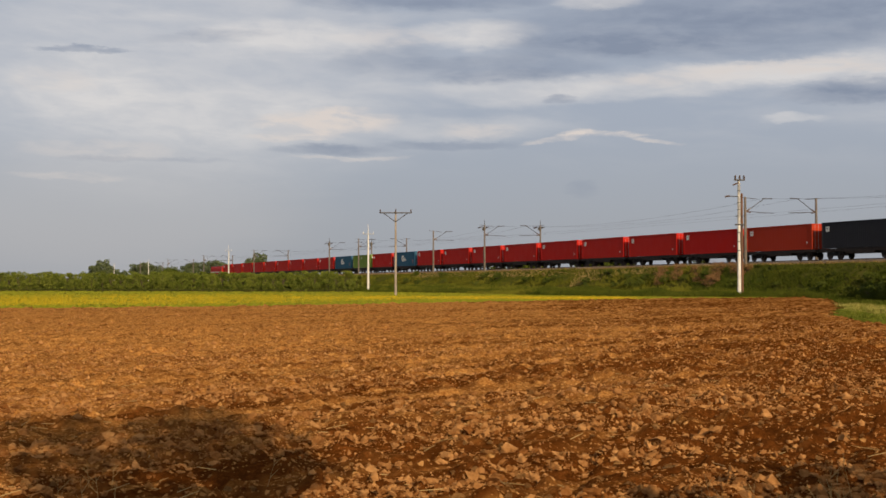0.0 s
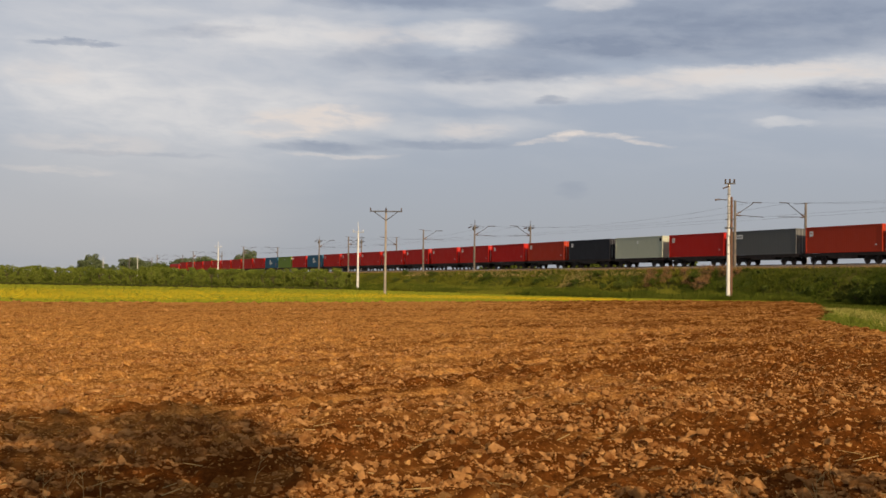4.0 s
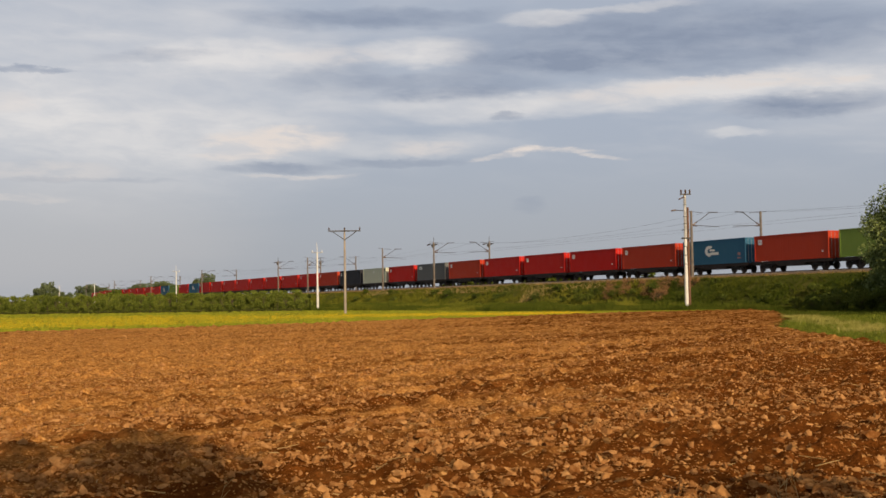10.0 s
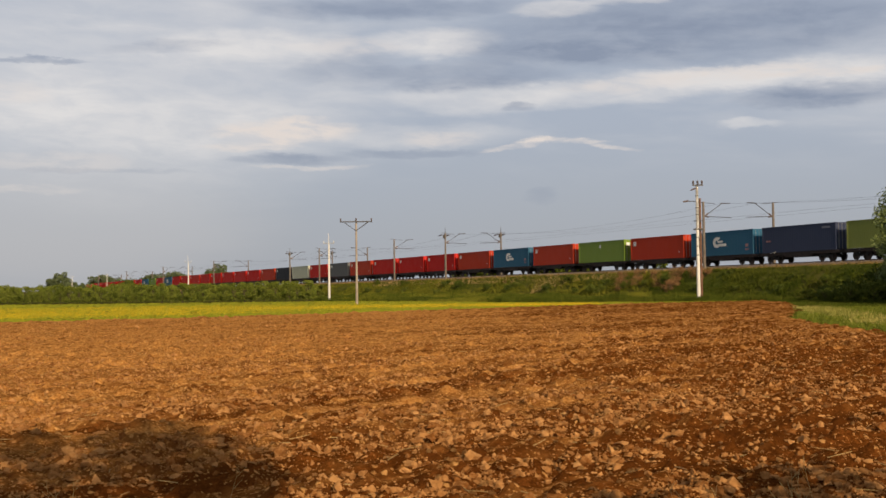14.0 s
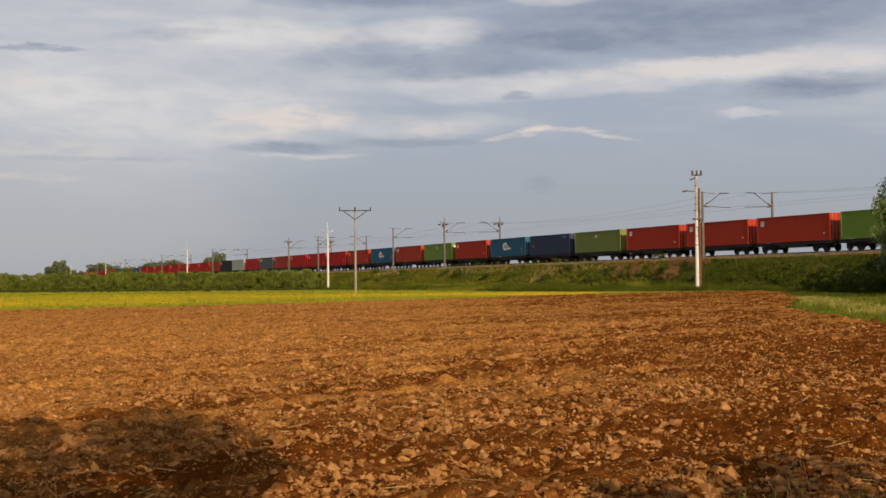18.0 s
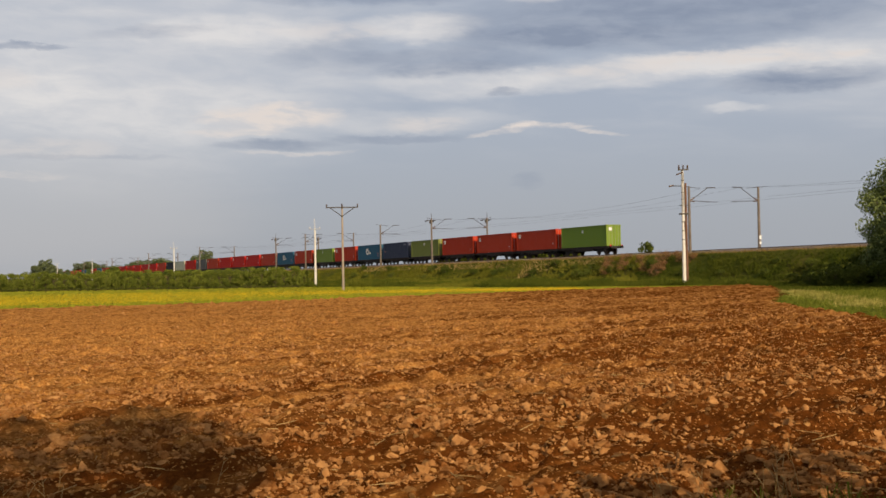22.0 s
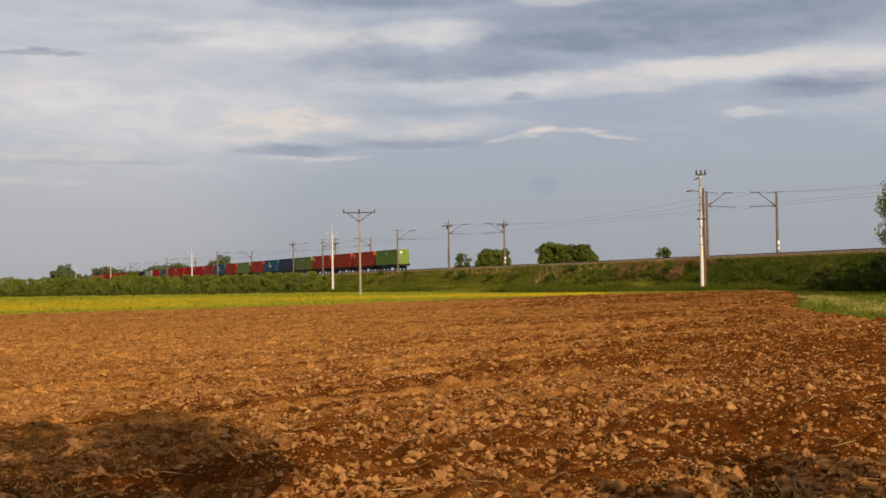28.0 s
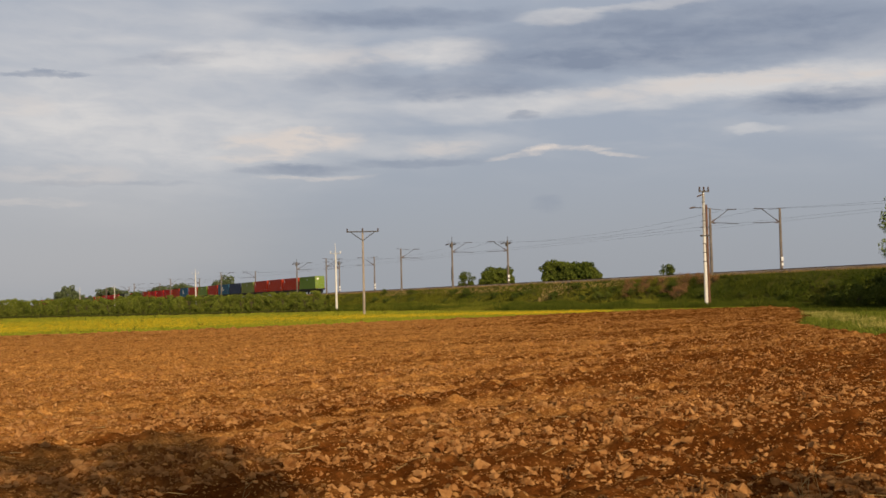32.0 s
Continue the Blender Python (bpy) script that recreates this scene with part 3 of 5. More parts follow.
def make_embankment():
    ss = np.concatenate([np.arange(-60, 420, 2.0), np.arange(420, 1100, 10.0)])
    prof = []
    for s in ss:
        h = rail_z(s) - 0.62
        toe = max(0.3, h * 1.65)
        prof.append([(-13 - toe, -rail_z(s) - 0.2), (-8.2, -0.62), (-8.0, -0.6), (-6.6, -0.16), (1.7, -0.16), (2.3, -0.42), (4.0, -0.60), (4.0 + toe * 0.5, -0.62 - h * 0.52), (4.0 + toe * 1.05, -rail_z(s) - 0.1)])
    verts, faces = [], []
    n = len(prof[0])
    for s, row in zip(ss, prof):
        for k, (y, z) in enumerate(row):
            dz = (float(lattice(np.array(s / 5.0), np.array(float(k)), 31)) - 0.5) * (0.7 if k in (7,) else 0.05)
            verts.append(line(s, y, z + dz))
    for i in range(len(ss) - 1):
        for k in range(n - 1):
            faces.append((i * n + k, (i + 1) * n + k, (i + 1) * n + k + 1, i * n + k + 1))
    faces = np.array(faces)
    strip = np.tile(np.arange(n - 1), len(ss) - 1)
    stone = (strip >= 2) & (strip <= 4)
    verts = np.array([tuple(v) for v in verts])
    bulk("embankment", verts, faces[~stone], M["grass_ground"], "grass-grown railway embankment above the field", "embankment", "structure")
    bulk("ballast_bed", verts, faces[stone], M["ballast"], "brownish crushed-stone ballast bed of two tracks", "ballast", "structure")


make_ground()
make_field()
make_clods()


def make_near_clods():
    """The largest lumps by the near edge, each a piece of its own."""
    bv, bf = ball(2)
    shapes = []
    for k in range(10):
        knob = 0.6 + 1.0 * lattice(bv[:, 0] * 1.6 + 9 * k, bv[:, 1] * 1.6 + bv[:, 2] * 2.1, 61) * lattice(bv[:, 2] * 2.4 + 5 * k, bv[:, 0] * 1.9, 62)
        v = (bv * knob[:, None] + R.uniform(-0.16, 0.16, bv.shape)) * np.array([1.0, 0.8, 0.7])
        me = bpy.data.meshes.new("clod")
        me.from_pydata(v.tolist(), [], bf.tolist())
        me.materials.append(M["clod_near"])
        me.shade_flat()
        shapes.append(me)
    field = bpy.data.objects["field"]
    for k in range(300):
        y = 8.6 + 9 * R.rand() ** 1.5
        x = R.uniform(-0.42, 0.42) * y
        size = float(np.clip(np.exp(R.normal(-3.35, 0.28)), 0.022, 0.062))
        ob = new("clod", shapes[R.randint(10)])
        ob.parent = field
        z = float(soil_height(np.array(x), np.array(y)))
        ob.matrix_basis = pose(x, y, z + size * 0.2, R.uniform(-25, 25), R.uniform(-25, 25), R.uniform(0, 360)) @ Matrix.Diagonal((size, size, size, 1))


make_near_clods()
make_embankment()


def make_tracks():
    for axis in (0.0, -4.0):
        top = new("railway_track")
        tagged(top, "straight railway track of rusty rails on concrete sleepers", "track", "tracks on the embankment", "structure")
        for g in (-0.76, 0.76):
            geo = Geo()
            ss = list(range(-60, 1100, 20))
            out = [(-0.075, -0.17), (0.075, -0.17), (0.012, -0.14), (0.012, -0.045), (0.036, -0.035), (0.036, 0.0), (-0.036, 0.0), (-0.036, -0.035), (-0.012, -0.045), (-0.012, -0.14)]
            n = len(out)
            v = [line(s, axis + g + y, z) for s in ss for y, z in out]
            f = [(i * n + k, i * n + (k + 1) % n, (i + 1) * n + (k + 1) % n, (i + 1) * n + k) for i in range(len(ss) - 1) for k in range(n)]
            part("rail", geo.add(v, f), M["rail"], top)
        geo = Geo()
        for s in np.arange(60, 420, 0.6):
            m = Matrix.Translation(line(float(s), axis, -0.22)) @ pose(0, 0, 0, 0, 0, TURN)
            g = Geo().box((0, 0, 0), (0.26, 2.5, 0.2))
            geo.add([m @ Vector(p) for p in g.v], g.f)
        tagged(part("sleepers", geo, M["sleeper"], top), "rows of concrete sleepers", kind="stuff")


make_tracks()


# ---------------------------------------------------------------- poles, masts and wires
def ground_pole(name, label, x, y, parts_of):
    ob = new(name)
    ob.location = (x, y, 0)
    tagged(ob, label, "pole")
    parts_of(ob)
    return ob


def insulator(geo, p, h=0.28, r=0.07):
    geo.turned(p, (0, 0, 1), [(0, r * 0.4), (h * 0.2, r), (h * 0.3, r * 0.5), (h * 0.5, r), (h * 0.6, r * 0.5), (h * 0.8, r * 0.9), (h, r * 0.35)], 10)
    return geo


def tall_pole(ob):
    part("shaft", Geo().tube((0, 0, -0.6), (0, 0, 11.45), 0.19, 0.12, 12), M["whitewash"], ob, "pale concrete shaft")
    part("second_shaft", Geo().tube((0.42, 0.5, -0.6), (0.36, 0.3, 10.2), 0.15, 0.11, 10), M["rust"], ob, "rust-brown second shaft")
    part("collar", Geo().box((0.12, 0.1, 7.05), (0.9, 0.5, 0.16), 0.02), M["steel"], ob)
    part("collar", Geo().box((0.1, 0.1, 7.9), (0.8, 0.4, 0.08), 0.02), M["steel"], ob)
    part("crossarm", Geo().box((0.04, -0.2, 11.5), (1.1, 0.12, 0.13), 0.02), M["steel"], ob)
    for x in (-0.4, 0.04, 0.48):
        part("insulator", insulator(Geo(), (x, -0.2, 11.56), 0.42, 0.12), M["ceramic"], ob)
    part("side_arm", Geo().tube((-1.25, 0.2, 9.92), (0.3, 0.3, 9.87), 0.045, n=6), M["steel"], ob)
    part("side_insulator", Geo().tube((-1.35, 0.2, 9.85), (-0.85, 0.2, 9.95), 0.08, n=8), M["ceramic"], ob)
    part("bracket", Geo().tube((-0.65, -0.15, 11.0), (0, -0.1, 11.25), 0.07, n=6), M["ceramic"], ob)
    for z in (4.4, 5.3, 6.2, 8.5, 9.2, 10.4):
        part("clamp", Geo().tube((0, 0, z), (0, 0, z + 0.07), 0.2 - 0.004 * z, n=12), M["steel"], ob)
    part("weathered_sleeve", Geo().tube((0.012, 0, 7.2), (0.012, 0, 11.2), 0.155, 0.132, 12), M["sleeve"], ob, "grey weathered upper shaft")
    part("cable_pipe", Geo().tube((0.17, -0.15, 4.6), (0.1, -0.14, 6.2), 0.05, n=6), M["ceramic"], ob)


def t_pole(ob):
    part("shaft", Geo().tube((0, 0, -0.5), (0, 0, 8.75), 0.135, 0.09, 10), M["wood"], ob, "weathered grey-brown wooden shaft")
    part("crossarm", Geo().box((0, -0.15, 8.55), (3.4, 0.14, 0.12), 0.02), M["steel"], ob)
    for s in (-1, 1):
        part("brace", Geo().tube((0, -0.13, 7.6), (s * 1.25, -0.14, 8.5), 0.04, n=6), M["steel"], ob)
        part("insulator", insulator(Geo(), (s * 1.62, -0.15, 8.6), 0.32, 0.09), M["ceramic"], ob)
    part("insulator", insulator(Geo(), (0, -0.15, 8.62), 0.32, 0.09), M["ceramic"], ob)


def white_pole(ob):
    part("shaft", Geo().tube((0, 0, -0.5), (0, 0, 7.6), 0.16, 0.09, 10), M["whitewash"], ob)
    part("spike", Geo().tube((0, 0, 7.6), (-0.05, 0, 8.9), 0.045, 0.025, 6), M["whitewash"], ob)
    part("crossarm", Geo().box((0, -0.14, 7.55), (1.5, 0.08, 0.08), 0.02), M["sleeve"], ob)
    for s in (-0.65, 0.65):
        part("insulator", insulator(Geo(), (s, -0.14, 7.6), 0.26, 0.08), M["white"], ob)


ground_pole("utility_pole", "tall pale concrete pole with rusty second shaft, insulators on top", 29.7, 120.7, tall_pole)
ground_pole("utility_pole", "wooden power pole with braced crossarm and three insulators", -5.0, 127.0, t_pole)
for x, y in ((-10.0, 161.0), (-47.0, 264.0), (-114.0, 466.0), (-142.0, 520.0), (-182.0, 640.0)):
    tagged(ground_pole("power_pole", "white-painted concrete pole with short crossarm beside the orchard", x, y, white_pole), group="white poles")


def mast(s, y, reach, top=8.0, double=False):
    """A catenary mast at s along the line, y beside it; its arm reaches over the track by reach metres in y."""
    ob = new("catenary_mast")
    ob.matrix_world = Matrix.Translation(line(s, y)) @ pose(0, 0, 0, 0, 0, TURN)
    tagged(ob, "concrete overhead-line mast with bracket arm beside the track", "mast", "catenary masts")
    sg = 1 if reach > 0 else -1
    part("post", Geo().tube((0, 0, -1.3), (0, 0, top), 0.21, 0.14, 8), M["concrete"], ob)
    part("foot", Geo().box((0, 0, -0.85), (0.7, 0.7, 0.7), 0.05), M["concrete"], ob)
    part("arm", Geo().tube((0, sg * 0.15, 6.15), (0, reach * 1.0, top - 0.15), 0.045, n=6), M["steel"], ob)
    part("top_tie", Geo().tube((0, 0, top - 0.1), (0, reach * 0.62, top - 0.22), 0.03, n=6), M["steel"], ob)
    part("messenger_support", Geo().tube((0, reach * 0.9, top - 0.16), (0, reach * 1.42, top - 0.12), 0.06, n=6), M["steel"], ob)
    part("steady_arm", Geo().tube((0, sg * 0.15, 6.2), (0, reach * 1.5, 6.05), 0.04, n=6), M["steel"], ob)
    part("insulator", Geo().tube((0, sg * 0.2, 6.22), (0, sg * 0.75, 6.55), 0.09, n=8), M["ceramic"], ob)
    part("insulator", Geo().tube((0, sg * 0.2, 6.18), (0, sg * 0.8, 6.1), 0.08, n=8), M["ceramic"], ob)
    part("back_arm", Geo().tube((0, 0, top - 0.1), (0, -sg * 0.9, top + 0.02), 0.035, n=6), M["steel"], ob)
    if reach > 0:
        part("plate", Geo().box((-0.21, 0, 1.5), (0.02, 0.34, 0.5), 0.005), M["white"], ob, "white enamel plate")
        part("plate", Geo().box((-0.215, 0, 0.8), (0.02, 0.3, 0.34), 0.005), M["white"], ob, "white enamel plate")
    if double:
        part("tensioner", Geo().tube((0.3, 0, 0.8), (0.3, 0, 3.4), 0.12, n=8), M["steel"], ob)
        part("tension_wheel", Geo().tube((0.25, 0.0, top - 0.7), (0.33, 0.0, top - 0.7), 0.34, n=16), M["steel"], ob)
        part("anchor_arm", Geo().tube((0, -sg * 0.9, top - 0.35), (0, sg * 0.9, top - 0.35), 0.06, n=6), M["steel"], ob)
        part("strain_insulator", Geo().tube((0.1, sg * 0.7, top - 0.4), (1.1, sg * 0.75, top - 0.5), 0.1, n=8), M["ceramic"], ob)
        part("strain_insulator", Geo().tube((0.1, -sg * 0.7, top - 0.4), (1.1, -sg * 0.75, top - 0.5), 0.1, n=8), M["ceramic"], ob)
        part("top_post", Geo().tube((0, 0, top), (0, 0, top + 0.9), 0.06, 0.04, 6), M["steel"], ob)
    return ob


C = ALONG.y
NEAR = [(80.0, 0), (149.4, 0), (219.1, 1), (241.2, 0), (282.8, 0), (303.3, 1), (372.9, 0), (440.0, 0), (505.0, 0), (570.0, 0)]
FAR = [(84.0, 0), (151.9, 0), (220.1, 1), (281.3, 0), (303.4, 1), (373.2, 0), (440.7, 0), (505.0, 0), (570.0, 0)]
for y, d in NEAR:
    mast((y - SIDE.y * 2.9) / C, 2.9, -2.9, double=bool(d))
for y, d in FAR:
    mast((y + SIDE.y * 6.9) / C, -6.9, 2.9, double=bool(d))


def make_wires():
    def span(name, stops, label, y, z, sag, r=0.016):
        geo = Geo()
        for a, b in zip(stops, stops[1:]):
            pts = [line(a + (b - a) * k / 8, y, z - sag * 4 * (k / 8) * (1 - k / 8)) for k in range(9)]
            for p, q in zip(pts, pts[1:]):
                geo.tube(p, q, r, n=4, caps=False)
        tagged(part(name, geo, M["wire"]), label, "wire", "overhead wires")
    near = [(y - SIDE.y * 2.9) / C for y in (10.0, 80.0, 150.0, 219.1, 282.8, 372.9, 440.0, 505.0, 570.0, 640.0)]
    far = [(y + SIDE.y * 6.9) / C for y in (15.0, 84.0, 151.9, 220.1, 281.3, 373.2, 440.7, 505.0, 570.0, 640.0)]
    for stops, y in ((near, 0.0), (far, -4.0)):
        span("messenger_wire", stops, "dark sagging messenger wire above the track", y, 7.85, 1.3, 0.011)
        span("contact_wire", stops, "dark taut contact wire above the track", y, 6.0, 0.05, 0.010)


make_wires()


# ---------------------------------------------------------------- trees and hedges
def leaves(k, centre_fn, size, seed):
    """k leaf sprays as bent quads about places from centre_fn(r)."""
    r = np.random.RandomState(seed)
    c = centre_fn(r, k)
    a = r.normal(size=(k, 3))
    a /= np.linalg.norm(a, axis=1)[:, None]
    b = np.cross(a, r.normal(size=(k, 3)))
    b /= np.linalg.norm(b, axis=1)[:, None]
    s = size * r.uniform(0.5, 1.3, (k, 1))
    v = np.stack([c - a * s, c + b * s * 0.55, c + a * s, c - b * s * 0.55], 1).reshape(-1, 3)
    return v, np.arange(4 * k).reshape(-1, 4)


def array_mesh(name, v, f, material):
    me = bpy.data.meshes.new(name)
    me.from_pydata(v.tolist(), [], f.tolist())
    me.materials.append(material)
    return me


def tree_meshes(height, spread, clumps, count, leaf, seed, material, low=0.25, stout=1.0):
    """A tapered, forked trunk and a ragged crown."""
    r = np.random.RandomState(seed)
    ends = []
    geo = Geo()
    top = Vector((r.normal(0, 0.05) * height, r.normal(0, 0.05) * height, height * 0.62))
    thick = height * stout
    geo.tube((0, 0, -0.3), top, thick * 0.028, thick * 0.012, 7)
    for i in range(clumps):
        a, e = r.uniform(0, 6.28), r.uniform(low, 1.0)
        rad = spread * math.sqrt(max(0.05, 1 - (abs(e - 0.55) / 0.55) ** 2)) * r.uniform(0.45, 0.95)
        end = Vector((math.cos(a) * rad, math.sin(a) * rad, height * (0.06 + 0.86 * e)))
        root = top * min(0.98, r.uniform(0.3, 0.75) * (0.4 + e))
        mid = root.lerp(end, 0.5) + Vector((0, 0, -0.04 * height))
        geo.tube(root, mid, thick * 0.010, thick * 0.006, 5)
        geo.tube(mid, end, thick * 0.006, thick * 0.002, 4)
        ends.append((end, spread * r.uniform(0.22, 0.46)))
    centres = np.array([tuple(e) for e, _ in ends])
    sizes = np.array([q for _, q in ends])

    def where(rr, k):
        w = rr.choice(len(centres), k, p=sizes ** 2 / (sizes ** 2).sum())
        d = rr.normal(size=(k, 3))
        d *= (rr.uniform(0.25, 1.0, (k, 1)) ** 0.5) / np.linalg.norm(d, axis=1)[:, None]
        return centres[w] + d * sizes[w][:, None] * np.array([1, 1, 0.8])
    v, f = leaves(count, where, leaf, seed + 1)
    v[:, 2] = np.maximum(v[:, 2], 0.03)
    return geo.mesh("trunk", M["bark"]), array_mesh("crown", v, f, material)


def plant(name, meshes, x, y, z, turn, size, label, category, group=""):
    ob = new(name)
    ob.matrix_basis = pose(x, y, z, 0, 0, turn) @ Matrix.Diagonal((size, size, size, 1))
    part("trunk", meshes[0], None, ob)
    part("crown", meshes[1], None, ob)
    return tagged(ob, label, category, group)


ORCHARD = [tree_meshes(2.75, 0.95, 30, 2100, 0.08, 100 + i, M["orchard_leaf"], low=0.06, stout=0.5) for i in range(5)]
r = random.Random(5)
for row in range(3):
    x = -118.0
    while x < -11.6:
        y = 153.5 - 0.24 * x + row * 4.2 + r.uniform(-0.4, 0.4)
        plant("orchard_tree", r.choice(ORCHARD), x, y, 0, r.uniform(0, 360), r.uniform(0.78, 1.0), "young leafy orchard tree in a dense hedge-like row", "tree", "orchard rows")
        x += r.uniform(1.2, 1.6)

TREE_A = tree_meshes(9, 3.6, 46, 5200, 0.34, 200, M["leaf"], low=0.05)
TREE_B = tree_meshes(9, 4.2, 50, 5600, 0.34, 210, M["leaf"], low=0.02)
TREE_C = tree_meshes(9, 2.6, 26, 1800, 0.34, 220, M["leaf"], low=0.05)
FAR_A = tree_meshes(9, 3.4, 46, 4200, 0.34, 300, M["hazed_leaf"], low=0.0)
FAR_B = tree_meshes(9, 3.9, 50, 4600, 0.34, 310, M["hazed_leaf"], low=0.0)
TREE_D = tree_meshes(11, 3.4, 90, 32000, 0.11, 230, M["willow"], low=0.02)


def place(q, y, dx=0.0):
    return q * y + dx, y


# trees beyond the railway (direction as x/y ratio, distance, height factor)
for q, y, size, kind in ((0.0465, 420, 1.1, TREE_C), (0.0530, 424, 0.6, TREE_C), (0.0670, 420, 1.15, TREE_B), (0.0725, 425, 1.3, TREE_B), (0.0755, 420, 1.1, TREE_A),
                         (0.1160, 420, 1.5, TREE_C), (0.1195, 424, 1.42, TREE_A), (0.1265, 420, 1.38, TREE_A), (0.1340, 425, 1.42, TREE_B), (0.1420, 420, 1.42, TREE_B), (0.1480, 420, 1.15, TREE_A),
                         (0.2150, 330, 1.0, TREE_C)):
    x, y = place(q, y)
    plant("tree", kind, x, y, 0, r.uniform(0, 360), size, "dark green broadleaf tree beyond the railway", "tree", "trees beyond the railway")
# village trees along the skyline
for q, y, size in ((-0.363, 600, 0.55), (-0.290, 560, 0.9), (-0.282, 560, 1.15), (-0.274, 565, 0.8), (-0.266, 560, 0.6), (-0.255, 640, 1.1), (-0.246, 640, 1.2), (-0.239, 640, 1.0), (-0.232, 640, 0.9), (-0.224, 640, 0.7),
                   (-0.212, 640, 1.1), (-0.207, 640, 1.2), (-0.200, 640, 1.15), (-0.193, 640, 1.25), (-0.186, 640, 1.3), (-0.179, 640, 1.1), (-0.166, 620, 1.05), (-0.160, 620, 1.3), (-0.1545, 620, 1.62), (-0.149, 620, 1.35), (-0.144, 640, 0.9)):
    x, y = place(q, y)
    plant("tree", r.choice((FAR_A, FAR_B)), x, y, -0.2, r.uniform(0, 360), size, "distant village tree, its green paled for haze", "tree", "trees on the skyline")
# a tree and scrub at the foot of the embankment
plant("tree", TREE_D, 43.4, 99.0, 0, 40, 1.02, "tall leafy willow at the foot of the embankment", "tree")
plant("tree", tree_meshes(5, 2.6, 50, 9000, 0.11, 240, M["willow"], low=0.0), 42.8, 99.6, 0, 10, 1.1, "bright leafy shrub below the willow", "shrub")
BUSH = [tree_meshes(3.0, 2.2, 30, 2600, 0.15, 250 + i, M["leaf"], low=0.0) for i in range(3)]
for x, y, size in ((39.2, 104, 0.55), (41.0, 103, 0.7), (37.6, 106, 0.4), (42.4, 105, 0.85), (44.4, 103, 1.0), (36.2, 107, 0.3), (35.2, 100, 0.34), (36.6, 98, 0.42), (38.2, 97, 0.5), (39.8, 96, 0.55), (41.4, 95, 0.6), (37.4, 101, 0.5), (43.2, 94, 0.6)):
    plant("bush", r.choice(BUSH), x, y, 0, r.uniform(0, 360), size, "dark dense bush at the foot of the embankment", "bush", "bushes by the field")
# scrub on the slope and by the far end of the orchard
for k in range(46):
    s = r.uniform(95, 250) / C
    up = r.uniform(0.1, 0.95)
    h = rail_z(s) - 0.62
    p = line(s, 4.3 + up * h * 1.6, -0.7 - h * 0.97 * up)
    plant("bush", r.choice(BUSH), p.x, p.y, max(p.z - 0.15, -0.1), r.uniform(0, 360), r.uniform(0.16, 0.42), "low green scrub on the embankment slope", "bush", "scrub on the slope")
BROWN = tree_meshes(3.0, 2.2, 36, 2600, 0.09, 259, M["brown_leaf"], low=0.0)
for s, y in ((160.5, 5.4), (163.0, 5.0), (165.0, 6.6), (166.5, 5.2), (168.0, 6.8), (164.0, 8.0), (171.0, 5.2), (173.5, 6.4), (175.0, 5.0), (177.0, 6.2), (178.5, 5.2), (175.5, 7.4)):
    p = line(s, y, -0.75 - (y - 4) * 0.6)
    plant("bush", BROWN, p.x, p.y, p.z - 0.2, r.uniform(0, 360), r.uniform(0.4, 0.55), "dry reddish-brown scrub on the embankment slope", "bush", "scrub on the slope")
for q, y, size in ((-0.2263, 500, 1.2), (-0.2225, 503, 1.35), (-0.2310, 500, 1.0), (-0.196, 470, 0.8), (-0.190, 470, 0.75), (-0.202, 472, 0.7)):
    plant("bush", r.choice(BUSH), q * y, y, -0.2, r.uniform(0, 360), size * 1.5, "dark bush beside the distant line", "bush", "bushes by the far line")
# Two trees added outside the view; their shadows darken the bushes by the bank.
for x, y, turn, size in ((47.0, 85.5, 130, 1.0), (45.0, 76.5, 250, 1.1)):
    plant("tree", TREE_B, x, y, 0, turn, size * 1.2, "tall leafy tree out of view, added to shade the bushes", "tree", "willows below the bank")
# roadside tree behind the camera whose shadow lies on the soil
plant("tree", tree_meshes(8.8, 1.75, 30, 2300, 0.13, 260, M["leaf"], low=0.45), 2.6, -2.4, -0.1, 0, 1.0, "leafy roadside tree beside the field", "tree")
# Unseen bushes added right of the camera to darken the near right soil.
SHADE_BUSH = tree_meshes(3.2, 1.15, 26, 2600, 0.07, 270, M["leaf"], low=0.1)
for x, y, turn, size in ((3.6, 3.1, 75, 0.92), (4.4, 3.3, 20, 0.95), (5.7, 3.7, 140, 1.05), (7.0, 3.6, 260, 1.0)):
    plant("bush", SHADE_BUSH, x, y, -0.05, turn, size, "leafy bush out of view, added to shade the near soil", "bush", "bushes by the road")



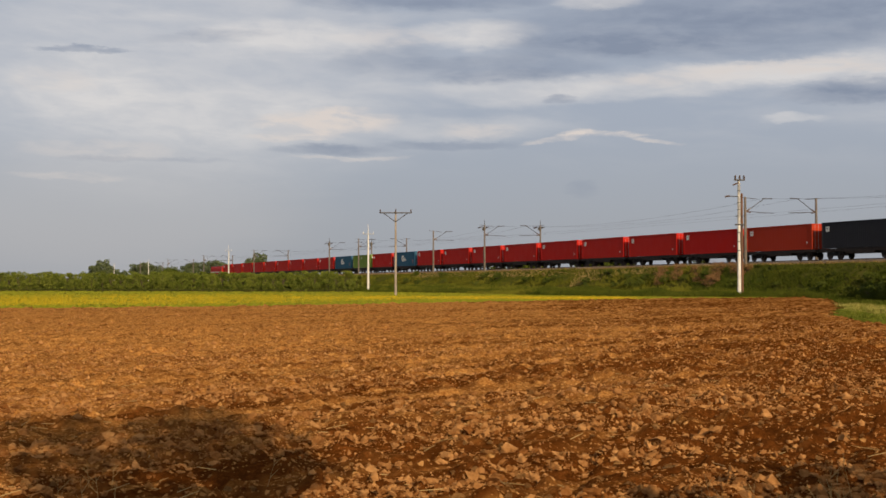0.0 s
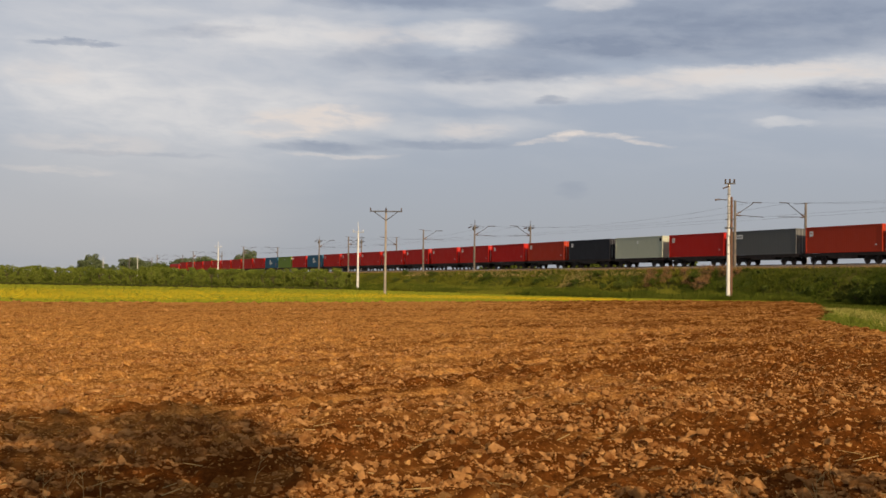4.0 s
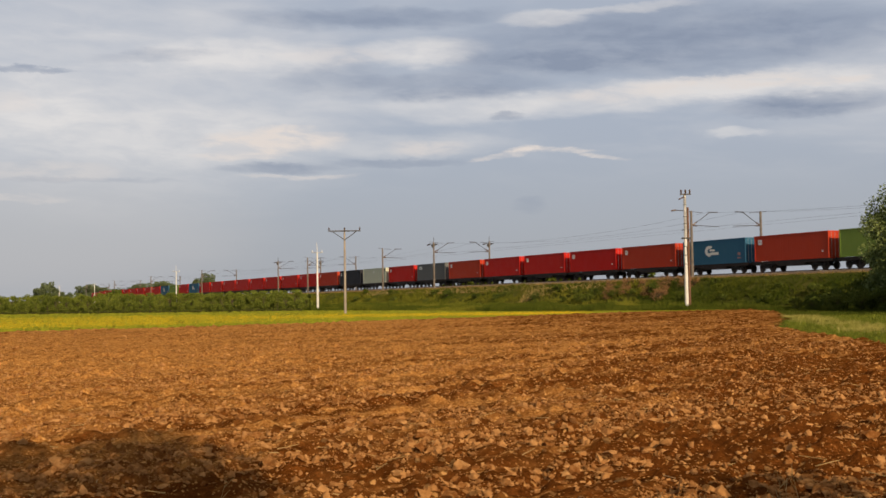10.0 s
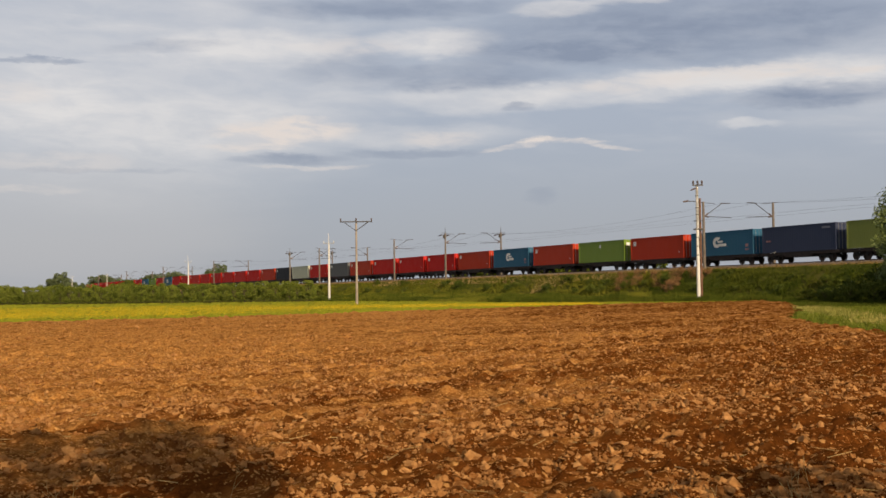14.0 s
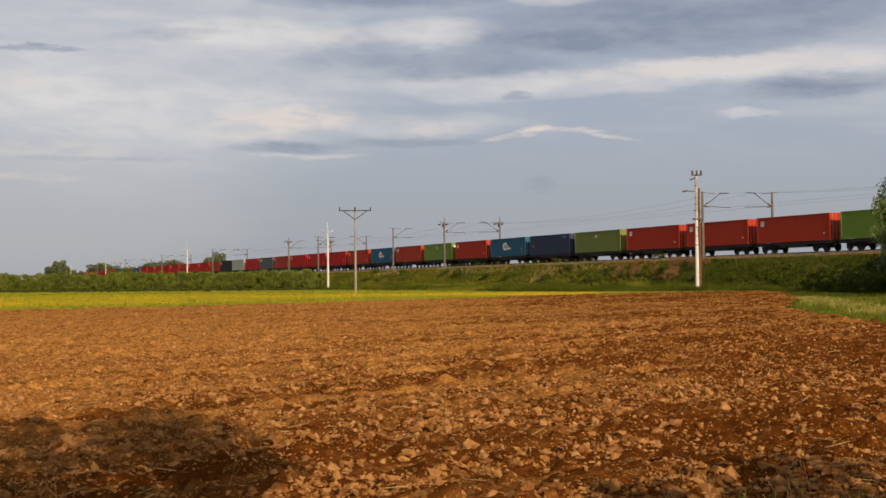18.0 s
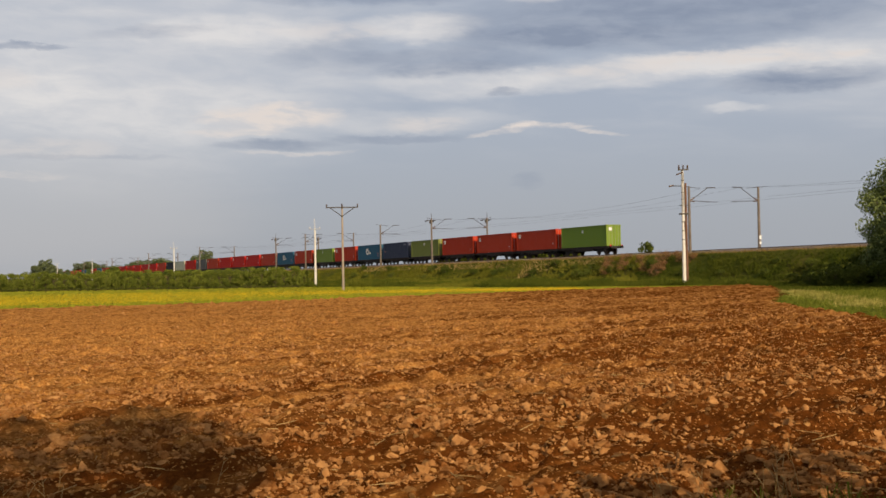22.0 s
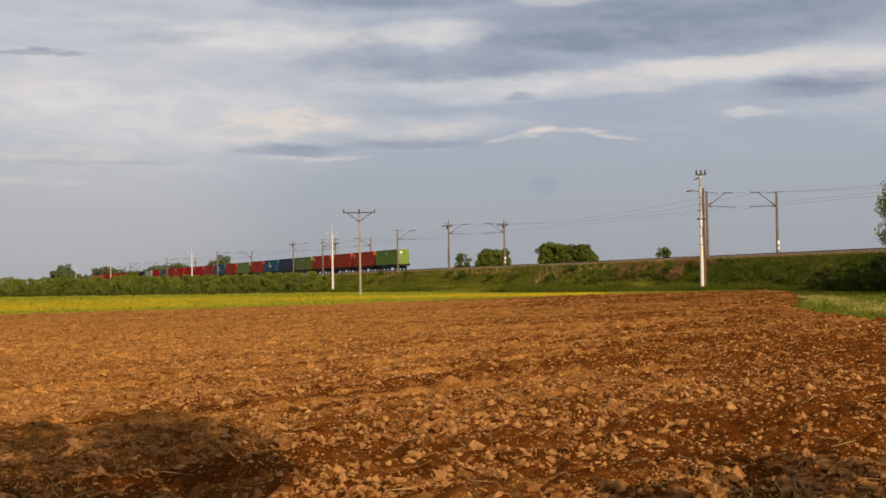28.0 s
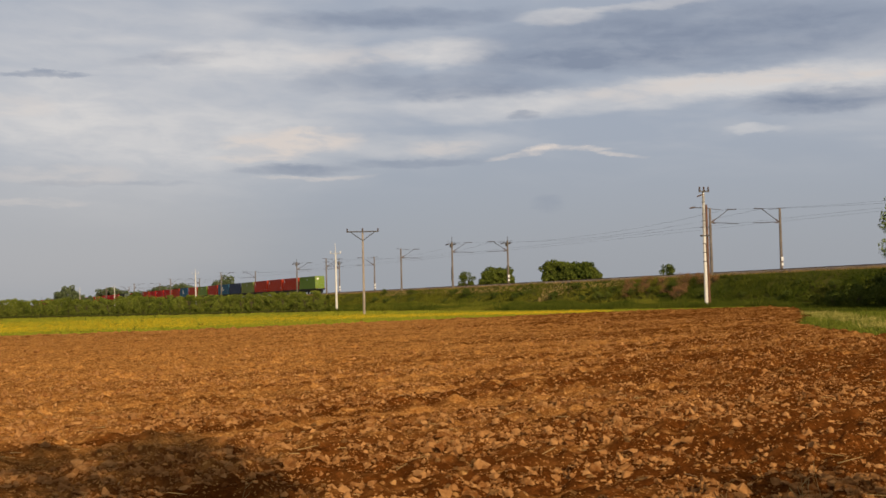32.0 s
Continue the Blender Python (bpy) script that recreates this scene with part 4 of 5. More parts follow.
# ---------------------------------------------------------------- grass
def make_grass():
    k = 15000
    s = R.uniform(60, 420, k) / C
    up = R.rand(k) ** 0.9
    h = np.array([rail_z(a) for a in s]) - 0.62
    y = 4.1 + up * h * 1.7 * 1.02
    z = np.where(up < 0.5, -0.62 - h * 1.04 * up, -0.62 - h * (0.52 + (up - 0.5) * 0.96))
    base = np.array([START.x + ALONG.x * s + SIDE.x * y, START.y + ALONG.y * s + SIDE.y * y, h + 0.62 + z]).T
    base[:, 2] = np.maximum(base[:, 2] - 0.15, 0)
    rough = lattice(s / 6.0, y / 2.0, 41)
    rank = s * C + 14 * lattice(s / 9.0, y / 2.5, 47) < 158
    high = 0.22 + 0.7 * rough ** 2
    v, f = blades(base[~rank], high[~rank], 0.03, 0.4, 10, 3)
    bulk("embankment_grass", v, f, M["grass"], "uneven tall green grass on the embankment slope", "grass")
    v, f = blades(base[rank], high[rank] * 1.15, 0.032, 0.4, 13, 23)
    bulk("rank_growth", v, f, M["dark_grass"], "rank dark green growth on the embankment slope", "grass")
    ks = 2600
    sh = R.uniform(60, 420, ks) / C
    yh = R.uniform(2.5, 4.3, ks)
    top = np.array([tuple(line(a, b, -0.56)) for a, b in zip(sh, yh)])
    v, f = blades(top, 0.18 + 0.22 * lattice(sh / 5.0, yh, 48), 0.03, 0.4, 9, 24)
    bulk("shoulder_grass", v, f, M["dry_mix"], "half-dry olive and tan grass along the top of the bank", "grass")
    dry = base[(lattice(s / 11.0, y / 3.0, 44) + 0.5 * (np.abs(s * C - 212) < 36) * (up < 0.3) - 0.3 * up > 0.62)]
    v, f = blades(dry[:2600], 0.4, 0.03, 0.4, 5, 4)
    bulk("dry_grass", v, f, M["straw"], "patches of dry straw-coloured grass on the embankment", "grass")
    # flowering strip between field and orchard
    k = 26000
    x = R.uniform(-75, 31, k)
    near = field_edge_y(x)
    far = np.interp(x, [-75, -10, 2, 10, 20, 31], [169, 154, 140, 122, 112, 108])
    y = near + (far - near) * R.rand(k) ** 1.4
    base = np.stack([x, y, np.zeros(k) - 0.2], 1)
    v, f = blades(base, 0.2, 0.04, 0.7, 8, 5)
    bulk("meadow_grass", v, f, M["meadow"], "low bright green meadow strip beside the field", "grass")
    pick = base[(lattice(x / 26.0, y / 5.0, 46) * 0.6 + 0.4 * R.rand(k) > 0.20 + 2.0 * np.abs((y - near) / (far - near) - 0.32)) & (x < 16) & (y > near + np.interp(x, [-30, -5, 10], [11, 9, 3]))]
    pick = np.repeat(pick, 12, 0) + R.normal(0, 0.6, (len(pick) * 12, 3)) * np.array([1, 1, 0.08]) + np.array([0, 0, 0.22])
    v, f = leaves(len(pick), lambda rr, kk: pick, 0.025, 6)
    bulk("yellow_flowers", v, f, M["flower"], "yellow flowers in the meadow strip", "flowers")
    # rough grass between the meadow and the foot of the bank
    k = 16000
    x = R.uniform(-12, 34, k)
    lo = np.interp(x, [-12, -10, 2, 10, 20, 31, 34], [160, 154, 140, 122, 112, 106, 104])
    hi = (104.95 - x - 9.0 / 0.9187) / 0.43
    y = lo + (hi - lo) * R.rand(k) ** 1.3
    base = np.stack([x, y, np.zeros(k) - 0.2], 1)
    high = 0.3 + 0.75 * lattice(x / 2.2, y / 4.0, 52) ** 2
    deep = (lattice(x / 4.0, y / 9.0, 53) > 0.42) | (y < 126)
    v, f = blades(base[~deep], high[~deep], 0.035, 0.4, 9, 15)
    bulk("rough_grass", v, f, M["grass"], "rough green grass at the foot of the embankment", "grass")
    v, f = blades(base[deep], high[deep], 0.035, 0.4, 9, 16)
    bulk("rank_grass", v, f, M["dark_grass"], "rank dark grass at the foot of the embankment", "grass")
    # verge at the field's right corner and the foot of the bank
    k = 16000
    y = R.uniform(20, 132, k)
    x = np.maximum(field_edge_x(np.minimum(y, 104)), np.where(y > 104, 12, -99)) + R.rand(k) ** 1.5 * 28
    ok = (y > field_edge_y(np.minimum(x, 31)) - 0.5) | (x > field_edge_x(y))
    base = np.stack([x, y, np.zeros(k) - 0.2], 1)[ok]
    # Beyond 77 m the bushes' shade is put into the blade colour.
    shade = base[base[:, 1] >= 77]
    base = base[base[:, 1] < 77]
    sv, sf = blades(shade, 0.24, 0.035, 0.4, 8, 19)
    bulk("short_grass", sv, sf, M["dark_grass"], "short grass in a darker green for the bushes' shade", "grass")
    v, f = blades(base, 0.16 + 0.18 * lattice(base[:, 0] / 3, base[:, 1] / 3, 71), 0.03, 0.5, 11, 7)
    pale = base[(np.abs(base[:, 0] - np.interp(base[:, 1], [40, 52, 57, 72, 90], [17, 20.8, 21.5, 24.5, 30])) < 0.7 + 1.3 * R.rand(len(base))) & (base[:, 1] < 86) & (base[:, 1] > 46)]
    pv, pf = blades(pale[::2], 0.33, 0.02, 0.5, 9, 9)
    bulk("pale_grass", pv, pf, M["straw_green"], "pale flowering grass along the field's corner", "grass")
    bulk("verge_grass", v, f, M["verge"], "green verge grass at the corner of the field", "grass")


make_grass()


# ---------------------------------------------------------------- weeds and straw at the near edge of the field
def dry_weed(x, y, h, seed, green=False):
    rr = random.Random(seed)
    ob = new("dry_weed")
    ob.location = (x, y, 0)
    tagged(ob, "green grass stalk at the field's edge" if green else "dry pale weed stalk standing in the soil", "weed", "weeds at the field's edge")
    m = M["grass"] if green else M["straw"]
    p = Vector((0, 0, -0.05))
    lean = Vector((rr.uniform(-0.25, 0.25), rr.uniform(-0.15, 0.15), 1)).normalized()
    geo = Geo()
    for k in range(4):
        q = p + lean * h / 4 + Vector((rr.uniform(-0.01, 0.01), rr.uniform(-0.01, 0.01), 0))
        geo.tube(p, q, 0.0028 - 0.0005 * k, 0.0023 - 0.0005 * k, 5)
        p = q
        if k in (1, 2) and not green:
            a = rr.uniform(0, 6.28)
            twig = q + Vector((math.cos(a) * h * 0.2, math.sin(a) * h * 0.2, h * 0.2))
            part("twig", Geo().tube(q, twig, 0.003, 0.0015, 4), m, ob)
    part("stem", geo, m, ob)
    if green:
        for k in range(5):
            a = rr.uniform(0, 6.28)
            w = Vector((math.cos(a), math.sin(a), 0))
            b = w * h * 0.35 + Vector((0, 0, h * 0.55))
            n = Vector((-w.y, w.x, 0)) * 0.007
            part("blade", Geo().add([-n, n, b + n * 0.7, b - n * 0.7, b + w * h * 0.25 - Vector((0, 0, h * 0.08))], [(0, 1, 2, 3), (3, 2, 4)]), m, ob)


for k in range(15):
    y = r.uniform(7.6, 9.4)
    dry_weed(r.uniform(0.17, 0.35) * y, y, r.uniform(0.2, 0.5), 300 + k)
for k in range(10):
    y = r.uniform(8.0, 10.0)
    dry_weed(r.uniform(-0.34, -0.13) * y, y, r.uniform(0.15, 0.42), 340 + k)
for k in range(26):
    y = r.uniform(7.4, 8.5)
    dry_weed(r.uniform(0.255, 0.43) * y, y, r.uniform(0.16, 0.34), 360 + k, True)


def make_straw():
    geo = Geo()
    rr = random.Random(9)
    for k in range(300):
        y = 8 + 26 * rr.random() ** 1.6
        x = rr.uniform(-0.42, 0.42) * y
        a, length = rr.uniform(0, 6.28), rr.uniform(0.05, 0.26)
        z = float(soil_height(np.array(x), np.array(y))) + 0.025
        d = Vector((math.cos(a), math.sin(a), rr.uniform(-0.1, 0.25))) * length
        geo.tube((x, y, z), Vector((x, y, z)) + d, 0.005, 0.003, 4)
    tagged(part("straw_bits", geo, M["straw"]), "thin dry straw bits scattered on the soil", "straw", "", "stuff")


make_straw()


# ---------------------------------------------------------------- train
PITCH = 13.82
TAIL = [(0, -122.8), (4.5, -59.6), (9, 3.5), (13, 59.6), (19, 143.6), (25, 226.4), (32, 322.3)]
ORDER = ["green", "brick", "brick", "brick", "olive", "navy", "blue", "brick", "green", "brick", "blue", "brick", "red", "red", "red", "brick", "grey", "red", "pale", "black",
         "brick", "red", "red", "red", "red", "red", "red", "red", "red", "blue", "red", "green", "blue"] + ["red"] * 9
LABEL = {"red": "deep red steel shipping container on a flat wagon", "brick": "brick-red steel shipping container on a flat wagon", "blue": "blue steel shipping container with a white emblem",
         "navy": "navy-blue steel shipping container on a flat wagon", "black": "near-black steel shipping container on a flat wagon", "green": "bright green steel shipping container on a flat wagon",
         "olive": "olive-green steel shipping container on a flat wagon", "pale": "pale grey-green steel shipping container on a flat wagon", "grey": "dark grey steel shipping container on a flat wagon"}
Z0, LONG, WIDE, TALL = 1.22, 12.19, 2.44, 3.02


def corrugated(x0, x1, y, z0, z1, out, pitch=0.29, depth=0.011):
    """A corrugated wall with trapezoid ribs, standing in the plane y."""
    n = max(2, int((x1 - x0) / pitch))
    xs, ys = [], []
    for i in range(n):
        a = x0 + (x1 - x0) * i / n
        w = (x1 - x0) / n
        for d, k in ((0.0, 0), (0.28, 0), (0.5, 1), (0.78, 1)):
            xs.append(a + w * d), ys.append(y - out * depth * k)
    xs.append(x1), ys.append(y)
    m = len(xs)
    v = [(x, q, z0) for x, q in zip(xs, ys)] + [(x, q, z1) for x, q in zip(xs, ys)]
    f = [(i, i + 1, m + i + 1, m + i) for i in range(m - 1)]
    return Geo().add(v, f if out < 0 else [q[::-1] for q in f])


def make_container(colour):
    ob = new("shipping_container")
    tagged(ob, LABEL[colour], "container", "containers of the train")
    m = M[colour]
    L, W = LONG / 2, WIDE / 2
    for s in (-1, 1):
        part("side_wall", corrugated(-L + 0.16, L - 0.16, s * (W - 0.03), Z0 + 0.15, Z0 + TALL - 0.1, s), m, ob)
        part("top_rail", Geo().box((0, s * (W - 0.035), Z0 + TALL - 0.06), (LONG - 0.3, 0.07, 0.11), 0.012), m, ob)
        part("bottom_rail", Geo().box((0, s * (W - 0.035), Z0 + 0.08), (LONG - 0.3, 0.07, 0.15), 0.012), m, ob)
        for e in (-1, 1):
            part("corner_post", Geo().box((e * (L - 0.08), s * (W - 0.08), Z0 + TALL / 2), (0.16, 0.16, TALL - 0.24), 0.015), m, ob)
            for z in (0.06, TALL - 0.06):
                part("corner_casting", Geo().box((e * (L - 0.085), s * (W - 0.08), Z0 + z), (0.178, 0.165, 0.118), 0.018), m, ob)
    part("roof", Geo().box((0, 0, Z0 + TALL - 0.045), (LONG - 0.34, WIDE - 0.15, 0.03)), m, ob)
    part("floor", Geo().box((0, 0, Z0 + 0.12), (LONG - 0.34, WIDE - 0.15, 0.08)), M["under"], ob)
    part("front_wall", Geo().box((L - 0.09, 0, Z0 + TALL / 2), (0.05, WIDE - 0.33, TALL - 0.2)), m, ob)
    part("door_header", Geo().box((-L + 0.07, 0, Z0 + TALL - 0.08), (0.12, WIDE - 0.33, 0.14), 0.01), m, ob)
    part("door_sill", Geo().box((-L + 0.07, 0, Z0 + 0.08), (0.12, WIDE - 0.33, 0.15), 0.01), m, ob)
    for s in (-1, 1):
        geo = Geo().box((-L + 0.06, s * 0.525, Z0 + TALL / 2), (0.05, 1.03, TALL - 0.32), 0.012)
        for k in range(5):
            geo.box((-L + 0.03, s * 0.525, Z0 + 0.42 + k * 0.52), (0.03, 0.94, 0.26), 0.012)
        door = part("door", geo, m, ob)
        for y in (0.28, 0.78):
            part("locking_bar", Geo().tube((-L - 0.005, s * y, Z0 + 0.12), (-L - 0.005, s * y, Z0 + TALL - 0.12), 0.02, n=6), M["bar"], door, "galvanised locking bar")
    if colour in ("red", "brick", "olive", "black", "green", "pale"):
        big = colour in ("red", "brick", "black")
        x, z = (L - 1.0, Z0 + 2.25) if big else (0.2, Z0 + 2.25)
        w = 0.62 if big else 0.42
        part("side_emblem", Geo().box((x, W - 0.012, z), (w, 0.012, w * 0.95), 0.004), M["white"], ob, "small white square emblem")
        part("side_emblem_bar", Geo().box((x + 0.05, W - 0.004, z + 0.05), (w * 0.5, 0.008, w * 0.14)), m, ob)
    if colour in ("red", "brick"):
        part("small_mark", Geo().box((-L + 0.95, W - 0.012, Z0 + 0.8), (0.22, 0.012, 0.16), 0.004), M["cream"], ob, "small cream mark")
    if colour == "grey":
        part("side_emblem", Geo().box((L - 1.6, W - 0.012, Z0 + 2.3), (1.3, 0.012, 0.52), 0.004), M["white"], ob, "wide white emblem board")
        part("side_emblem_bar", Geo().box((L - 1.6, W - 0.004, Z0 + 2.3), (1.05, 0.008, 0.1)), m, ob)
    if colour == "pale":
        part("dark_mark", Geo().box((-L + 0.5, W - 0.012, Z0 + 2.5), (0.5, 0.012, 0.45), 0.004), M["under"], ob, "dark square mark")
    if colour == "navy":
        part("side_lettering_bar", Geo().box((L - 1.1, W - 0.012, Z0 + 1.35), (0.8, 0.012, 0.18), 0.004), M["faded"], ob, "short dull lettering bar")
        part("side_lettering_bar", Geo().box((-L + 1.5, W - 0.012, Z0 + 2.55), (1.3, 0.012, 0.22), 0.004), M["dull"], ob, "short grey lettering bar")
    if colour == "blue":
        c, z = 0.8, Z0 + 1.65
        geo, v, turns = Geo(), [], [radians(55 + 15 * k) for k in range(17)]
        for t in turns:
            for rr, depth in ((0.30, 0.006), (0.74, 0.006), (0.74, 0.03), (0.30, 0.03)):
                v.append((c + math.cos(t) * rr * -1.1, W - depth, z + math.sin(t) * rr * 0.9))
        f = [(4 * k + a, 4 * k + (a + 1) % 4, 4 * k + 4 + (a + 1) % 4, 4 * k + 4 + a) for k in range(16) for a in range(4)]
        part("ring_emblem", geo.add(v, f + [(3, 2, 1, 0), (64, 65, 66, 67)]), M["cream"], ob, "large cream open-ring emblem")
        for x, dz, w, h in ((-0.1, 0.5, 0.9, 0.26), (-0.6, 0.08, 1.0, 0.24), (-1.0, -0.34, 1.6, 0.34)):
            part("emblem_bar", Geo().box((c + x, W - 0.014, z + dz), (w, 0.02, h), 0.004), M["cream"], ob)
        part("small_mark", Geo().box((-L + 1.2, W - 0.012, Z0 + 1.1), (0.5, 0.012, 0.35), 0.004), M["faded"], ob, "small reddish mark")
        part("small_mark", Geo().box((-L + 1.2, W - 0.012, Z0 + 0.62), (0.6, 0.012, 0.16), 0.004), M["faded"], ob, "small reddish mark")
    if colour == "green":
        part("door_plate", Geo().box((-L - 0.002, 0.55, Z0 + 2.38), (0.012, 0.55, 0.45), 0.003), M["white"], ob, "white data plate")
    return ob


def make_wagon():
    ob = new("flat_wagon")
    tagged(ob, "grimy dark four-axle container flat wagon on the rails", "wagon", "wagons of the train")
    H = 6.5
    for s in (-1, 1):
        geo = Geo()
        geo.sweep([(s * 1.2, 1.21), (s * 1.2, 0.88), (s * 1.12, 0.86), (s * 1.12, 1.21)] if s > 0 else [(s * 1.12, 1.21), (s * 1.12, 0.86), (s * 1.2, 0.88), (s * 1.2, 1.21)], -H, H)
        geo.box((0, s * 1.16, 0.76), (4.6, 0.06, 0.3), 0.02)
        part("side_sill", geo, M["sill"], ob)
        for e in (-1, 1):
            part("buffer", Geo().turned((e * H, s * 0.875, 1.04), (e, 0, 0), [(0, 0.11), (0.28, 0.11), (0.28, 0.08), (0.42, 0.08), (0.42, 0.22), (0.47, 0.2)], 12), M["under"], ob)
    part("centre_sill", Geo().box((0, 0, 0.98), (2 * H, 0.5, 0.34), 0.02), M["under"], ob)
    for x in (-H + 0.1, -4.0, 0, 4.0, H - 0.1):
        part("cross_member", Geo().box((x, 0, 1.02), (0.2, 2.0, 0.24), 0.02), M["under"], ob)
    part("brake_cylinder", Geo().tube((-1.2, 0.45, 0.72), (-0.2, 0.45, 0.72), 0.17, n=10), M["under"], ob)
    part("brake_rod", Geo().tube((-3.0, 0.3, 0.6), (3.0, 0.3, 0.6), 0.04, n=6), M["under"], ob)
    ring = [(0, 0.10), (0.0, 0.37), (0.0, 0.46), (0.10, 0.455), (0.135, 0.48), (0.14, 0.40), (0.10, 0.36), (0.10, 0.12)]
    geo = Geo().turned((0, 0.83, 0), (0, -1, 0), ring, 20).turned((0, -0.83, 0), (0, 1, 0), ring, 20).tube((0, -1.0, 0), (0, 1.0, 0), 0.085, n=10)
    wheelset = geo.mesh("wheelset", M["wheel"])
    for bx in (-4.3, 4.3):
        bogie = part("bogie", Geo().box((bx, 0, 0.72), (0.5, 1.9, 0.26), 0.03), M["under"], ob, "two-axle bogie")
        for a in (-0.9, 0.9):
            part("wheelset", wheelset, None, bogie, "pair of steel wheels on an axle", Matrix.Translation((bx + a, 0, 0.46)))
        for s in (-1, 1):
            geo = Geo()
            geo.sweep([(s * 1.04, 0.42), (s * 0.94, 0.42), (s * 0.94, 0.74), (s * 1.04, 0.74)] if s < 0 else [(s * 0.94, 0.42), (s * 1.04, 0.42), (s * 1.04, 0.74), (s * 0.94, 0.74)], bx - 0.55, bx + 0.55)
            geo.box((bx, s * 0.99, 0.66), (2.3, 0.1, 0.16), 0.02)
            part("side_frame", geo, M["under"], bogie)
            for a in (-0.9, 0.9):
                part("axle_box", Geo().box((bx + a, s * 0.99, 0.5), (0.3, 0.2, 0.3), 0.04), M["under"], bogie)
    return ob


def make_locomotive():
    ob = new("locomotive")
    tagged(ob, "red electric locomotive with a pale stripe at the train's head", "locomotive")
    half = 9.0
    geo = Geo().sweep([(-1.45, 1.1), (1.45, 1.1), (1.5, 1.6), (1.5, 2.9), (1.3, 3.75), (-1.3, 3.75), (-1.5, 2.9), (-1.5, 1.6)], -half, half)
    part("body", geo, M["red"], ob)
    part("roof", Geo().box((0, 0, 3.82), (15.0, 2.2, 0.18), 0.05), M["grey"], ob)
    part("stripe", Geo().box((0, 1.505, 1.75), (17.6, 0.02, 0.3)), M["white"], ob, "pale stripe")
    part("stripe", Geo().box((0, -1.505, 1.75), (17.6, 0.02, 0.3)), M["white"], ob, "pale stripe")
    for e in (-1, 1):
        part("windscreen", Geo().box((e * 9.005, 0, 2.85), (0.03, 2.2, 0.75), 0.01), M["glass"], ob)
        part("side_window", Geo().box((e * 8.1, 1.49, 2.75), (0.8, 0.03, 0.6), 0.01), M["glass"], ob)
        part("headlight", Geo().tube((e * 9.0, 0.9, 1.5), (e * 9.05, 0.9, 1.5), 0.14, n=10), M["white"], ob)
        b = part("bogie", Geo().box((e * 5.0, 0, 0.75), (3.8, 2.2, 0.5), 0.05), M["under"], ob)
        for a in (-1.5, 1.5):
            part("wheel", Geo().turned((e * 5.0 + a, -0.83, 0.6), (0, 1, 0), [(0, 0.5), (0.0, 0.6), (0.14, 0.6), (1.52, 0.6), (1.66, 0.6)], 18), M["wheel"], b)
    for e in (-1, 1):
        p = part("pantograph", Geo().box((e * 5.5, 0, 4.0), (1.6, 1.6, 0.1), 0.02), M["steel"], ob)
        up = 5.8 if e < 0 else 4.5
        part("pantograph_arm", Geo().tube((e * 5.5 - 0.8, 0, 4.05), (e * 5.5 + 0.9, 0, (up + 4.0) / 2), 0.04, n=6).tube((e * 5.5 + 0.9, 0, (up + 4.0) / 2), (e * 5.5, 0, up), 0.035, n=6), M["steel"], p)
        part("pantograph_head", Geo().tube((e * 5.5, -0.9, up), (e * 5.5, 0.9, up), 0.04, n=6), M["steel"], p)
    return ob


def make_insect():
    ob = new("insect")
    tagged(ob, "small dark flying insect in the air", "insect")
    part("body", Geo().turned((0, 0, 0), (1, 0, -0.35), [(0, 0.0006), (0.003, 0.002), (0.008, 0.0024), (0.014, 0.0017), (0.018, 0.0005)], 8), M["steel"], ob)
    for s in (-1, 1):
        part("wing", Geo().add([(0.005, 0, 0.001), (0.009, s * 0.006, 0.003), (0.002, s * 0.007, 0.004), (0.001, s * 0.002, 0.002)], [(0, 1, 2, 3)]), M["bar"], ob)
    return ob


